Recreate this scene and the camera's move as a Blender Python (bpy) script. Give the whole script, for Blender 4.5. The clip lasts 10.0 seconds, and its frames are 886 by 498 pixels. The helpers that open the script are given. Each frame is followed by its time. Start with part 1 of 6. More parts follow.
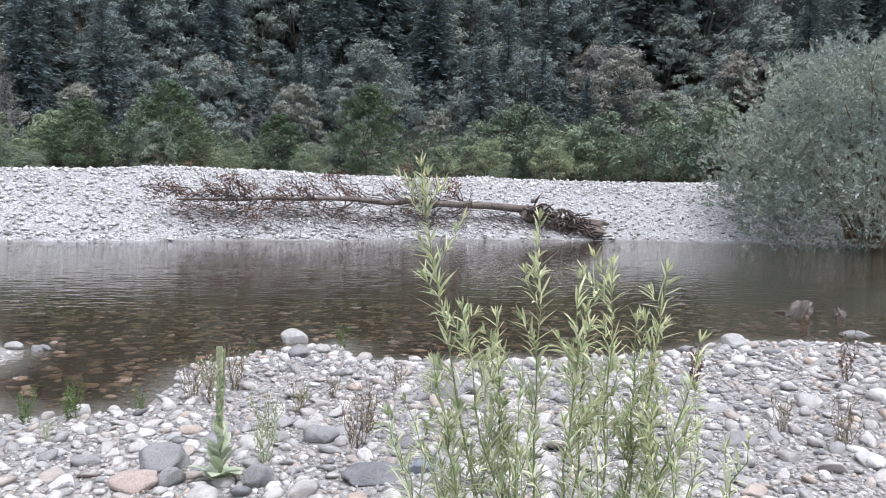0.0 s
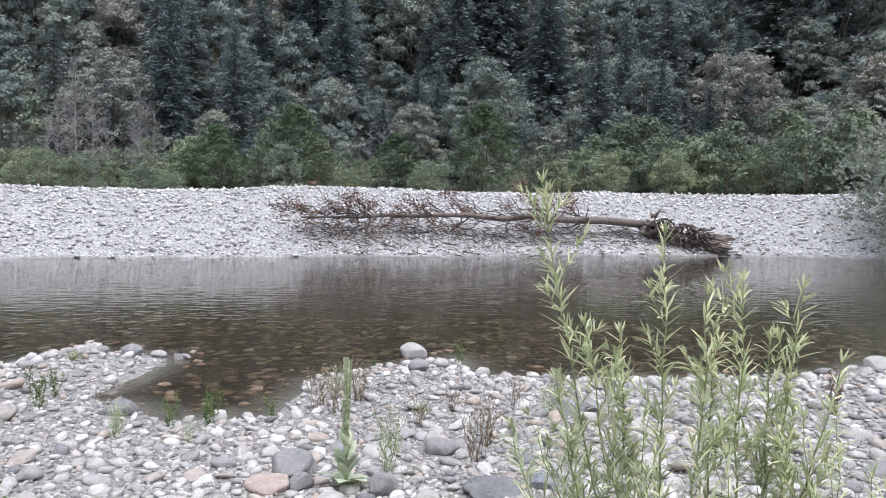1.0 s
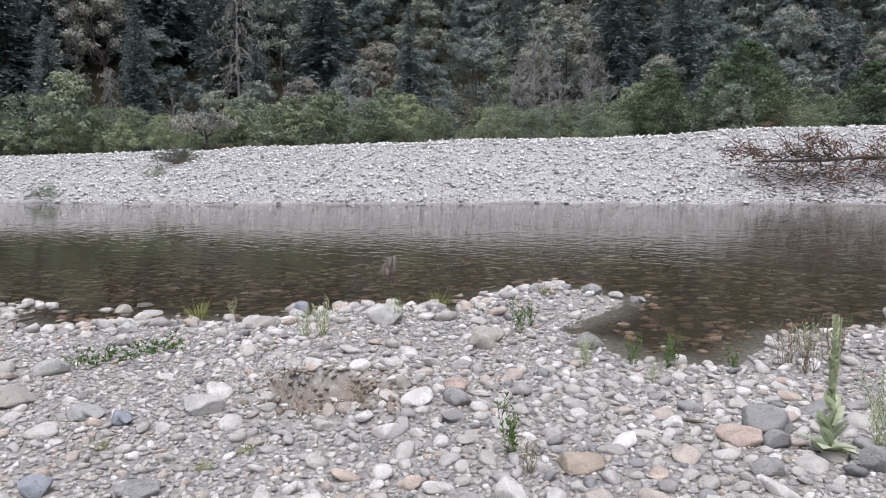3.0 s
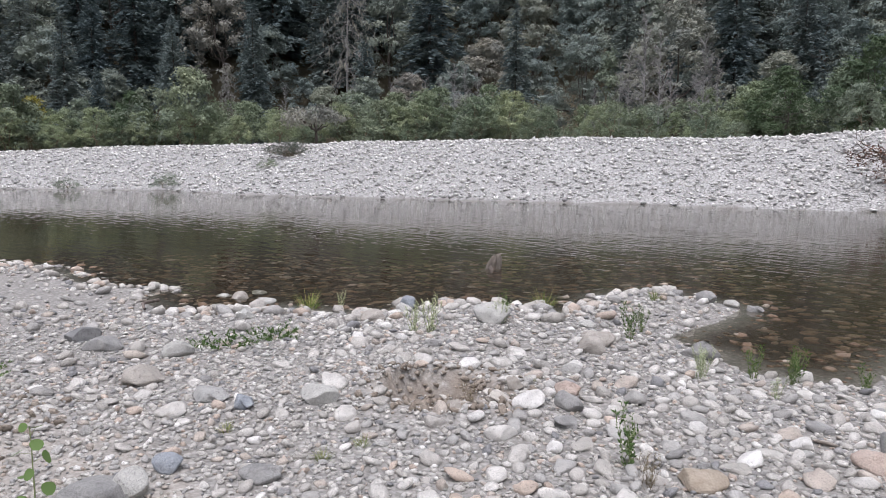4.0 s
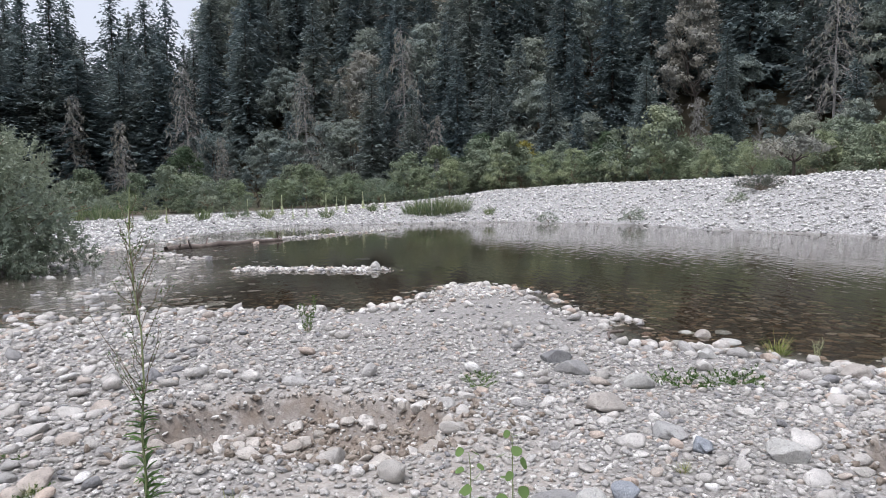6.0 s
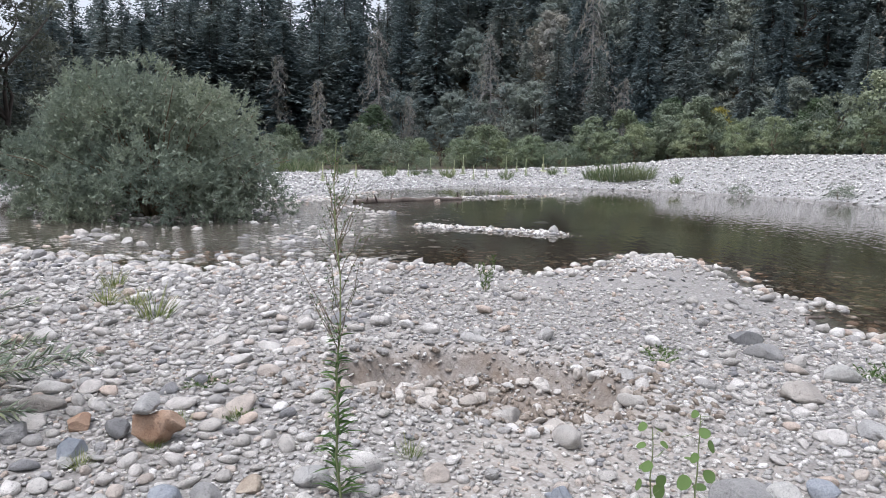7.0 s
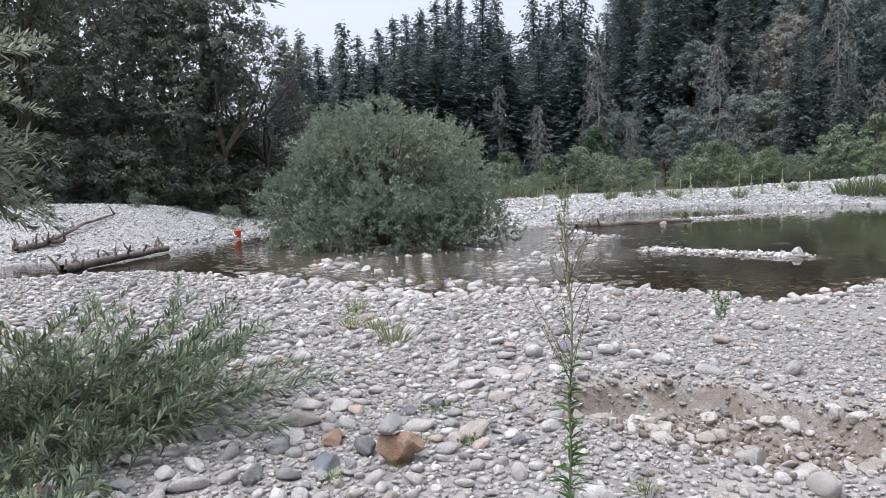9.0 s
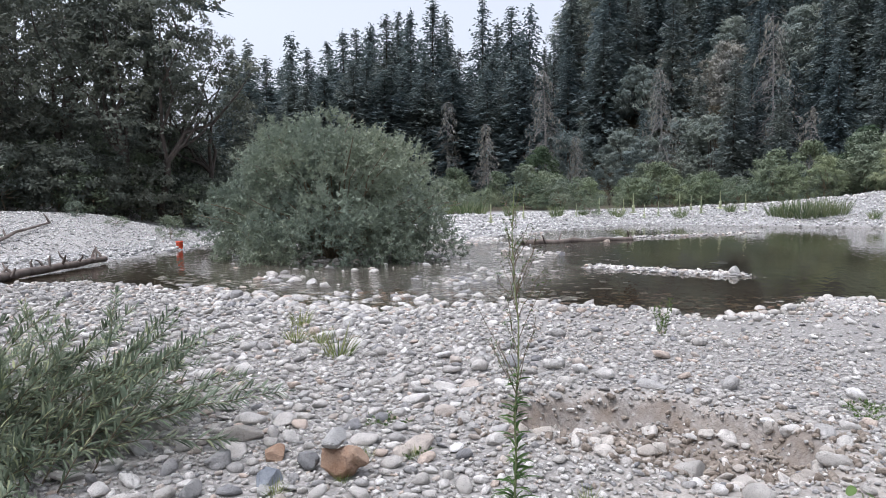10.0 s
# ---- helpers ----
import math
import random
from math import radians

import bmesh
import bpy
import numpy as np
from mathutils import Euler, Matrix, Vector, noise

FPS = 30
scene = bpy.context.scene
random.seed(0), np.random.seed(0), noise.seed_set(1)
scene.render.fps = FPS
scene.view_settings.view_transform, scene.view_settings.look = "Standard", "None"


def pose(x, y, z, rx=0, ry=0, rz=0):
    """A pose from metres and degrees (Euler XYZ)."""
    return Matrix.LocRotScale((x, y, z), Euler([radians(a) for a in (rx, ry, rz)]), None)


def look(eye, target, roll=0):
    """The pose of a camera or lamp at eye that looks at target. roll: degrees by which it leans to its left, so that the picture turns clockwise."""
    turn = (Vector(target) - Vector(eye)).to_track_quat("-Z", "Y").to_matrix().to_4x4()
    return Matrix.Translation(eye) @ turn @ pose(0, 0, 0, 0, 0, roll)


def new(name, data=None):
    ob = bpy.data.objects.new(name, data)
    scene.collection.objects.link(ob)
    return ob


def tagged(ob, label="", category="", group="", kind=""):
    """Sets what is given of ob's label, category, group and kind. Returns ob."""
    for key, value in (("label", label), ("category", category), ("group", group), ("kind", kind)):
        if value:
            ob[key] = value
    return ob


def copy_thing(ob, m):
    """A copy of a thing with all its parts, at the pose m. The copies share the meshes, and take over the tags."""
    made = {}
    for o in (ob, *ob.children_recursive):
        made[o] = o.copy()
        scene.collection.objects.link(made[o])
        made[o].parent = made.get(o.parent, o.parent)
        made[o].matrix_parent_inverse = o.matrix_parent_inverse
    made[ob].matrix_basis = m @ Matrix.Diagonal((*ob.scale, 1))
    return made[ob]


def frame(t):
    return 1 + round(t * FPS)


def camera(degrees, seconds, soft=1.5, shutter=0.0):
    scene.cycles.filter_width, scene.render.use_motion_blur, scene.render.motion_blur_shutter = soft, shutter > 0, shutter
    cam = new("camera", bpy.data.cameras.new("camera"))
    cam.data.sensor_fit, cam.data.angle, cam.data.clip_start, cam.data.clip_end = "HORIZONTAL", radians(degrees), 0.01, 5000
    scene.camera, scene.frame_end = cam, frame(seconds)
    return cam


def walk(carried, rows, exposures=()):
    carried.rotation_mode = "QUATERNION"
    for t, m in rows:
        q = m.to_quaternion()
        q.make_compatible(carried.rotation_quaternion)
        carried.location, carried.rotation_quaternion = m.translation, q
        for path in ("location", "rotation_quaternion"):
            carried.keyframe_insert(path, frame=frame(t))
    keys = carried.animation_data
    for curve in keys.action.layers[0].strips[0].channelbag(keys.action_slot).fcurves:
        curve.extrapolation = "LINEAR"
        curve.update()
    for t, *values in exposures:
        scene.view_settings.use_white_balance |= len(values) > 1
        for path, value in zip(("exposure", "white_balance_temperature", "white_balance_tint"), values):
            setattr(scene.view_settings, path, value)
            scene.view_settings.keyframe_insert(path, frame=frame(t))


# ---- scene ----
# ================= camera =================
cam = camera(62.02, 10.0, soft=0.8, shutter=0.04)
PATH = [
    (0, (0.054, 0.295, 1.531), (0.046, 4.283, 1.227), 1.34),
    (0.2, (0.029, 0.296, 1.540), (-0.056, 4.285, 1.261), 1.48),
    (0.5, (0.050, 0.286, 1.542), (-0.180, 4.273, 1.310), 1.40),
    (1, (0.026, 0.246, 1.528), (-0.603, 4.190, 1.300), 0.69),
    (1.5, (0.010, 0.212, 1.531), (-1.152, 4.028, 1.238), 0.02),
    (2, (-0.027, 0.197, 1.526), (-1.772, 3.775, 1.140), -0.87),
    (2.5, (-0.085, 0.162, 1.502), (-2.321, 3.453, 1.095), -0.96),
    (2.7, (-0.125, 0.150, 1.508), (-2.559, 3.289, 1.040), -1.17),
    (3.8, (-0.233, 0.132, 1.539), (-3.213, 2.756, 1.056), 0.27),
    (4, (-0.275, 0.079, 1.538), (-3.315, 2.626, 1.016), 0.03),
    (4.2, (-0.278, 0.077, 1.537), (-3.544, 2.325, 1.005), -0.03),
    (4.3, (-0.293, 0.062, 1.557), (-3.668, 2.151, 1.058), 0.01),
    (4.5, (-0.268, 0.054, 1.557), (-3.993, 1.464, 1.190), -0.66),
    (4.7, (-0.268, 0.062, 1.561), (-4.105, 1.127, 1.191), -0.83),
    (5, (-0.240, 0.073, 1.558), (-4.122, 0.971, 1.215), -0.18),
    (5.2, (-0.242, 0.093, 1.554), (-4.110, 1.068, 1.255), 0.97),
    (6.3, (-0.245, 0.030, 1.568), (-4.231, 0.005, 1.231), -0.65),
    (6.5, (-0.251, 0.017, 1.557), (-4.226, -0.221, 1.181), 0.39),
    (6.8, (-0.273, -0.014, 1.543), (-4.212, -0.505, 1.048), 0.34),
    (7, (-0.286, -0.023, 1.552), (-4.207, -0.627, 1.040), 1.06),
    (7.5, (-0.284, -0.069, 1.556), (-4.115, -1.118, 1.079), 0.79),
    (7.8, (-0.253, -0.088, 1.551), (-3.903, -1.648, 1.060), 0.14),
    (8, (-0.255, -0.094, 1.559), (-3.812, -1.842, 1.019), -0.04),
    (8.5, (-0.243, -0.065, 1.568), (-3.737, -1.955, 1.104), -1.37),
    (9, (-0.249, -0.056, 1.587), (-3.831, -1.797, 1.212), -1.64),
    (9.5, (-0.239, -0.055, 1.571), (-3.881, -1.672, 1.228), -1.15),
    (10, (-0.241, -0.062, 1.574), (-3.946, -1.540, 1.276), -0.44),
]
walk(cam, [(t, look(eye, target, roll)) for t, eye, target, roll in PATH], exposures=[(0.0, 0.29, 5850, 14), (1.0, 0.22, 5880, 14), (2.0, 0.08, 5980, 16), (4.5, -0.10, 6150, 15), (6.5, 0.05, 6020, 14), (10.0, 0.10, 5950, 14)])

# ================= sky and light =================
SUN_ELEV, SUN_AZ = 72.0, 140.0
world = bpy.data.worlds.new("overcast_sky")
scene.world = world
world.use_nodes = True
wt = world.node_tree
wt.nodes.clear()
w_out, w_bg, w_sky, w_hsv = (wt.nodes.new(n) for n in ("ShaderNodeOutputWorld", "ShaderNodeBackground", "ShaderNodeTexSky", "ShaderNodeHueSaturation"))
w_sky.sky_type, w_sky.sun_disc = "NISHITA", False
w_sky.sun_elevation, w_sky.sun_rotation = radians(SUN_ELEV), radians(SUN_AZ)
w_sky.air_density, w_sky.dust_density, w_sky.ozone_density = 1.0, 4.0, 1.0
w_hsv.inputs["Saturation"].default_value = 0.24
w_hsv.inputs["Value"].default_value = 1.6
w_bg.inputs["Strength"].default_value = 0.142
wt.links.new(w_sky.outputs[0], w_hsv.inputs["Color"])
wt.links.new(w_hsv.outputs[0], w_bg.inputs["Color"])
wt.links.new(w_bg.outputs[0], w_out.inputs["Surface"])
sun_data = bpy.data.lights.new("sun", "SUN")
sun_data.energy, sun_data.angle, sun_data.color = 1.35, radians(28), (1.0, 0.96, 0.9)
sun = new("sun", sun_data)
sa, se = radians(SUN_AZ), radians(SUN_ELEV)
sun.matrix_world = look((0, 0, 60), Vector((0, 0, 60)) - Vector((math.sin(sa) * math.cos(se), math.cos(sa) * math.cos(se), math.sin(se))))

WATER = -0.45
rng = np.random.default_rng(7)


# ================= materials =================
def material(name):
    m = bpy.data.materials.new(name)
    m.use_nodes = True
    t = m.node_tree
    t.nodes.clear()
    out = t.nodes.new("ShaderNodeOutputMaterial")
    b = t.nodes.new("ShaderNodeBsdfPrincipled")
    t.links.new(b.outputs[0], out.inputs[0])
    return m, t, b, out


def node(t, kind, ins=None, **props):
    n = t.nodes.new(kind)
    if "operation" in props:
        n.operation = props["operation"]
    if "attribute_name" in props:
        n.attribute_name = props["attribute_name"]
    for k, v in (ins or {}).items():
        if isinstance(v, bpy.types.NodeSocket):
            t.links.new(v, n.inputs[k])
        else:
            n.inputs[k].default_value = v
    return n


def ramp(t, fac, stops, mode="LINEAR"):
    r = t.nodes.new("ShaderNodeValToRGB")
    r.color_ramp.interpolation = mode
    e = r.color_ramp.elements
    while len(e) < len(stops):
        e.new(0.5)
    for el, (p, c) in zip(e, stops):
        el.position, el.color = p, (*c, 1)
    t.links.new(fac, r.inputs[0])
    return r.outputs[0]


def mix(t, fac, a, b, mode="MIX"):
    n = t.nodes.new("ShaderNodeMix")
    n.data_type, n.blend_type = "RGBA", mode
    for i, v in ((0, fac), (6, a), (7, b)):
        if isinstance(v, bpy.types.NodeSocket):
            t.links.new(v, n.inputs[i])
        else:
            n.inputs[i].default_value = (*v, 1) if isinstance(v, tuple) else v
    return n.outputs[2]


def coords(t, world_space=True):
    if world_space:
        return t.nodes.new("ShaderNodeNewGeometry").outputs["Position"]
    return t.nodes.new("ShaderNodeTexCoord").outputs["Object"]


def noise_tex(t, vec, scale, detail=3.0, rough=0.55):
    return node(t, "ShaderNodeTexNoise", {"Vector": vec, "Scale": scale, "Detail": detail, "Roughness": rough}).outputs[0]


def bump(t, b, height, strength, dist):
    n = node(t, "ShaderNodeBump", {"Height": height, "Strength": strength, "Distance": dist})
    t.links.new(n.outputs[0], b.inputs["Normal"])
    return n


STONE_TONES = [(0.0, (0.455, 0.435, 0.405)), (0.13, (0.56, 0.54, 0.51)), (0.29, (0.385, 0.375, 0.36)), (0.38, (0.52, 0.495, 0.465)),
               (0.53, (0.44, 0.43, 0.415)), (0.62, (0.63, 0.61, 0.58)), (0.74, (0.49, 0.435, 0.385)), (0.815, (0.25, 0.25, 0.255)),
               (0.855, (0.52, 0.435, 0.37)), (0.90, (0.32, 0.315, 0.31)), (0.945, (0.73, 0.715, 0.69))]
# Paler than the near stones: the bar's stronger light is put into these tones.
BAR_TONES = [(0.0, (0.56, 0.55, 0.535)), (0.2, (0.70, 0.69, 0.675)), (0.45, (0.48, 0.475, 0.465)), (0.6, (0.66, 0.645, 0.62)), (0.8, (0.76, 0.755, 0.74)), (0.91, (0.30, 0.295, 0.29))]
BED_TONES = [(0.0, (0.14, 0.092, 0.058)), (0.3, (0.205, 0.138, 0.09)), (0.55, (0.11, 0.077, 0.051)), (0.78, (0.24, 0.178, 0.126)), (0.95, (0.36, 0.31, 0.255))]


def stone_material(name, tones, per_object=False, rough=0.8, gain=1.0):
    m, t, b, out = material(name)
    p = coords(t)
    if per_object:
        rnd = node(t, "ShaderNodeObjectInfo").outputs["Random"]
    else:
        rnd = node(t, "ShaderNodeNewGeometry").outputs["Random Per Island"]
    base = ramp(t, rnd, tones, "CONSTANT")
    spot = noise_tex(t, p, 9.0, 4.0, 0.6)
    fine = noise_tex(t, p, 160.0, 2.0, 0.7)
    base = mix(t, 1.0, base, ramp(t, spot, [(0.25, (0.82, 0.81, 0.80)), (0.75, (1.32, 1.31, 1.30))]), "MULTIPLY")
    base = mix(t, 1.0, base, ramp(t, fine, [(0.30, (0.68, 0.68, 0.68)), (0.46, (1.0, 1.0, 1.0)), (0.70, (1.12 * gain,) * 3)]), "MULTIPLY")
    base = mix(t, 1.0, base, ramp(t, noise_tex(t, p, 55.0, 3.0, 0.75), [(0.30, (0.55, 0.54, 0.53)), (0.40, (1.0, 1.0, 1.0))]), "MULTIPLY")
    t.links.new(base, b.inputs["Base Color"])
    b.inputs["Roughness"].default_value = rough
    h = mix(t, 0.5, noise_tex(t, p, 40.0, 4.0, 0.65), fine)
    bump(t, b, h, 0.9, 0.02)
    return m


def one_stone(name, col, col2, rough=0.75, wet=0.0):
    m, t, b, out = material(name)
    p = coords(t)
    n1, n2 = noise_tex(t, p, 7.0, 5.0, 0.65), noise_tex(t, p, 90.0, 3.0, 0.7)
    base = mix(t, ramp(t, n1, [(0.35, (0, 0, 0)), (0.7, (1, 1, 1))]), col, col2)
    base = mix(t, 1.0, base, ramp(t, n2, [(0.30, (0.74, 0.74, 0.74)), (0.5, (1.0, 1.0, 1.0)), (0.72, (1.12, 1.12, 1.12))]), "MULTIPLY")
    base = mix(t, 1.0, base, ramp(t, noise_tex(t, p, 30.0, 4.0, 0.75), [(0.30, (0.62, 0.61, 0.60)), (0.42, (1.0, 1.0, 1.0)), (0.75, (1.1, 1.1, 1.08))]), "MULTIPLY")
    t.links.new(base, b.inputs["Base Color"])
    b.inputs["Roughness"].default_value = rough
    bump(t, b, mix(t, 0.4, n1, n2), 0.9, 0.04)
    return m


def leaf_material(name, tones, per_object=True, trans=0.25, rough=0.55):
    m, t, b, out = material(name)
    src = node(t, "ShaderNodeObjectInfo").outputs["Random"]
    isl = node(t, "ShaderNodeNewGeometry").outputs["Random Per Island"]
    col = ramp(t, src if per_object else isl, tones)
    col = mix(t, 1.0, col, ramp(t, isl, [(0.0, (0.86, 0.88, 0.86)), (0.5, (1.0, 1.0, 1.0)), (1.0, (1.15, 1.13, 1.09))]), "MULTIPLY")
    patch = noise_tex(t, coords(t), 0.35, 2.0, 0.5)
    col = mix(t, 1.0, col, ramp(t, patch, [(0.3, (0.8, 0.84, 0.86)), (0.7, (1.2, 1.15, 1.05))]), "MULTIPLY")
    t.links.new(col, b.inputs["Base Color"])
    b.inputs["Roughness"].default_value = rough
    b.inputs["Specular IOR Level"].default_value = 0.15
    tr = node(t, "ShaderNodeBsdfTranslucent", {"Color": col})
    mx = node(t, "ShaderNodeMixShader", {0: trans, 1: b.outputs[0], 2: tr.outputs[0]})
    t.links.new(mx.outputs[0], out.inputs[0])
    return m


def bark_material(name, a, c, scale=6.0):
    m, t, b, out = material(name)
    p = coords(t, False)
    st = node(t, "ShaderNodeMapping", {"Vector": p, "Scale": (1.0, 1.0, 0.18)}).outputs[0]
    n1, n2 = noise_tex(t, st, scale, 5.0, 0.65), noise_tex(t, p, scale * 0.3, 2.0)
    col = mix(t, ramp(t, n1, [(0.3, (0, 0, 0)), (0.7, (1, 1, 1))]), a, c)
    col = mix(t, 1.0, col, ramp(t, n2, [(0.3, (0.75, 0.75, 0.75)), (0.7, (1.2, 1.2, 1.2))]), "MULTIPLY")
    t.links.new(col, b.inputs["Base Color"])
    b.inputs["Roughness"].default_value = 0.9
    bump(t, b, n1, 0.7, 0.03)
    return m


def plain_material(name, col, rough=0.6, var=0.15, scale=8.0):
    m, t, b, out = material(name)
    n = noise_tex(t, coords(t, False), scale, 3.0)
    c = mix(t, 1.0, col, ramp(t, n, [(0.3, (1 - var,) * 3), (0.7, (1 + var,) * 3)]), "MULTIPLY")
    t.links.new(c, b.inputs["Base Color"])
    b.inputs["Roughness"].default_value = rough
    return m


def ground_material():
    m, t, b, out = material("river_gravel_and_soil")
    p = coords(t)
    zone = node(t, "ShaderNodeAttribute", attribute_name="zone")
    sep = node(t, "ShaderNodeSeparateColor", {"Color": zone.outputs["Color"]})
    soil, wood, bed = sep.outputs[0], sep.outputs[1], sep.outputs[2]
    v1 = node(t, "ShaderNodeTexVoronoi", {"Vector": p, "Scale": 26.0})
    v2 = node(t, "ShaderNodeTexVoronoi", {"Vector": p, "Scale": 80.0})
    g1 = ramp(t, node(t, "ShaderNodeSeparateColor", {"Color": v1.outputs["Color"]}).outputs[0],
              [(0.0, (0.21, 0.205, 0.195)), (0.35, (0.38, 0.37, 0.355)), (0.6, (0.17, 0.17, 0.168)), (0.8, (0.31, 0.29, 0.27)), (1.0, (0.53, 0.52, 0.50))])
    # Cells darken to their edges: shade in the gaps between pebbles, as colour.
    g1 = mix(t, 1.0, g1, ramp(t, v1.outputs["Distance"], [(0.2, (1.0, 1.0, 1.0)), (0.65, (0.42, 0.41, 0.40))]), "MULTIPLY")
    g2 = ramp(t, node(t, "ShaderNodeSeparateColor", {"Color": v2.outputs["Color"]}).outputs[0], [(0.0, (0.33, 0.305, 0.275)), (1.0, (0.58, 0.555, 0.52))])
    gravel = mix(t, 0.35, g1, g2)
    n1 = noise_tex(t, p, 3.0, 4.0, 0.6)
    dirt = mix(t, n1, (0.30, 0.255, 0.21), (0.48, 0.43, 0.37))
    dirt = mix(t, 0.3, dirt, g2)
    # Brown dug soil, its tone darkened further to paint the shade of the hollows.
    dug = mix(t, n1, (0.12, 0.092, 0.07), (0.29, 0.238, 0.19))
    dirt = mix(t, ramp(t, soil, [(0.78, (0, 0, 0)), (0.97, (1, 1, 1))]), dirt, dug)
    mess = noise_tex(t, p, 5.0, 3.0)
    soil_f = node(t, "ShaderNodeMath", {0: soil, 1: mess}, operation="MULTIPLY_ADD")
    soil_f.inputs[2].default_value = -0.15
    soil_c = node(t, "ShaderNodeClamp", {0: node(t, "ShaderNodeMath", {0: soil_f.outputs[0], 1: 1.9}, operation="MULTIPLY").outputs[0]}).outputs[0]
    # Bar gravel, brightened in its colour for the stronger light on the bar.
    v3 = node(t, "ShaderNodeTexVoronoi", {"Vector": p, "Scale": 13.0})
    g3 = ramp(t, node(t, "ShaderNodeSeparateColor", {"Color": v3.outputs["Color"]}).outputs[0], [(0.0, (0.45, 0.445, 0.435)), (0.5, (0.62, 0.61, 0.595)), (1.0, (0.74, 0.73, 0.715))])
    # Bar pebbles get the same painted gap shade at their edges.
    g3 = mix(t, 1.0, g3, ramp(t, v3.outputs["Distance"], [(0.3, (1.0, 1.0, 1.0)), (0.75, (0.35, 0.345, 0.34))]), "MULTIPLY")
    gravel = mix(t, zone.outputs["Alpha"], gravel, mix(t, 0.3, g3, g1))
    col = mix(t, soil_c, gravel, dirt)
    floor_c = mix(t, noise_tex(t, p, 0.8, 5.0), (0.05, 0.042, 0.028), (0.10, 0.085, 0.05))
    col = mix(t, wood, col, floor_c)
    # Brown bed, darkened in colour for light the water absorbs; the water material absorbs none.
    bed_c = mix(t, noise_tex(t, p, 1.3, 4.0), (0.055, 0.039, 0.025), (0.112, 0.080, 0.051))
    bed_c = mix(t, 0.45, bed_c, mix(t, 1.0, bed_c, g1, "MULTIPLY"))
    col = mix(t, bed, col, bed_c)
    t.links.new(col, b.inputs["Base Color"])
    b.inputs["Roughness"].default_value = 0.92
    hgt = mix(t, 0.4, v1.outputs["Distance"], v2.outputs["Distance"])
    bn = bump(t, b, hgt, 0.55, 0.02)
    bn.invert = True
    return m


def water_material():
    m, t, b, out = material("river_water")
    p = coords(t)
    zone = node(t, "ShaderNodeAttribute", attribute_name="riffle").outputs["Fac"]
    flow = node(t, "ShaderNodeMapping", {"Vector": p, "Rotation": (0, 0, radians(-15)), "Scale": (0.8, 2.3, 1.0)}).outputs[0]
    calm = mix(t, 0.3, noise_tex(t, flow, 2.3, 1.5, 0.5), noise_tex(t, flow, 0.6, 2.0, 0.5))
    flow2 = node(t, "ShaderNodeMapping", {"Vector": p, "Rotation": (0, 0, radians(60)), "Scale": (1.0, 2.5, 1.0)}).outputs[0]
    rough_w = mix(t, 0.4, noise_tex(t, flow2, 1.3, 2.0, 0.5), noise_tex(t, flow2, 5.0, 2.0, 0.55))
    b1 = node(t, "ShaderNodeBump", {"Height": calm, "Strength": 0.26, "Distance": 0.05})
    amp = node(t, "ShaderNodeMath", {0: zone, 1: 1.0}, operation="MULTIPLY").outputs[0]
    b2 = node(t, "ShaderNodeBump", {"Height": rough_w, "Strength": amp, "Distance": 0.17, "Normal": b1.outputs[0]})
    t.links.new(b2.outputs[0], b.inputs["Normal"])
    b.inputs["Base Color"].default_value = (0.68, 0.68, 0.60, 1)
    b.inputs["Transmission Weight"].default_value = 1.0
    b.inputs["IOR"].default_value = 1.33
    t.links.new(node(t, "ShaderNodeMath", {0: zone, 1: 0.03}, operation="MULTIPLY").outputs[0], b.inputs["Roughness"])
    return m


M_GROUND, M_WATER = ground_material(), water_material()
M_COBBLE = stone_material("pale_river_cobble", STONE_TONES)
M_COBBLE_ONE = stone_material("pale_river_cobble_single", STONE_TONES, True)
M_BARSTONE = stone_material("lit_bar_stone", BAR_TONES)
M_DIRT = one_stone("dug_earth_clod", (0.24, 0.195, 0.155), (0.40, 0.35, 0.295), 0.95)
M_DUGROCK = stone_material("dusty_dug_rock", [(0.0, (0.44, 0.40, 0.355)), (0.35, (0.53, 0.495, 0.45)), (0.6, (0.36, 0.33, 0.295)), (0.8, (0.60, 0.57, 0.53))], True, rough=0.92)
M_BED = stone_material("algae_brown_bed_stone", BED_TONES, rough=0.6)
M_GREY = one_stone("grey_boulder", (0.25, 0.247, 0.243), (0.36, 0.35, 0.34))
M_PALEGREY = one_stone("pale_grey_stone", (0.36, 0.355, 0.345), (0.46, 0.45, 0.435))
M_DARK = one_stone("dark_slate_boulder", (0.17, 0.17, 0.175), (0.27, 0.268, 0.265))
M_PALE = one_stone("pale_granite_boulder", (0.43, 0.42, 0.395), (0.55, 0.54, 0.515))
M_TAN = one_stone("tan_boulder", (0.38, 0.345, 0.31), (0.48, 0.445, 0.405))
M_OCHRE = one_stone("ochre_boulder", (0.33, 0.27, 0.205), (0.48, 0.41, 0.335))
M_RUST = one_stone("rusty_orange_rock", (0.31, 0.185, 0.115), (0.47, 0.34, 0.25))
M_BLUE = one_stone("blue_grey_rock", (0.24, 0.265, 0.30), (0.38, 0.40, 0.43))
M_PINK = one_stone("pinkish_rock", (0.46, 0.36, 0.31), (0.56, 0.47, 0.41))
# Conifer and hillside leaf colours are shifted to blue-grey for distance haze.
M_CONIFER = leaf_material("hazed_conifer_needles", [(0.0, (0.12, 0.157, 0.168)), (0.5, (0.155, 0.193, 0.198)), (1.0, (0.195, 0.225, 0.215))], trans=0.3)
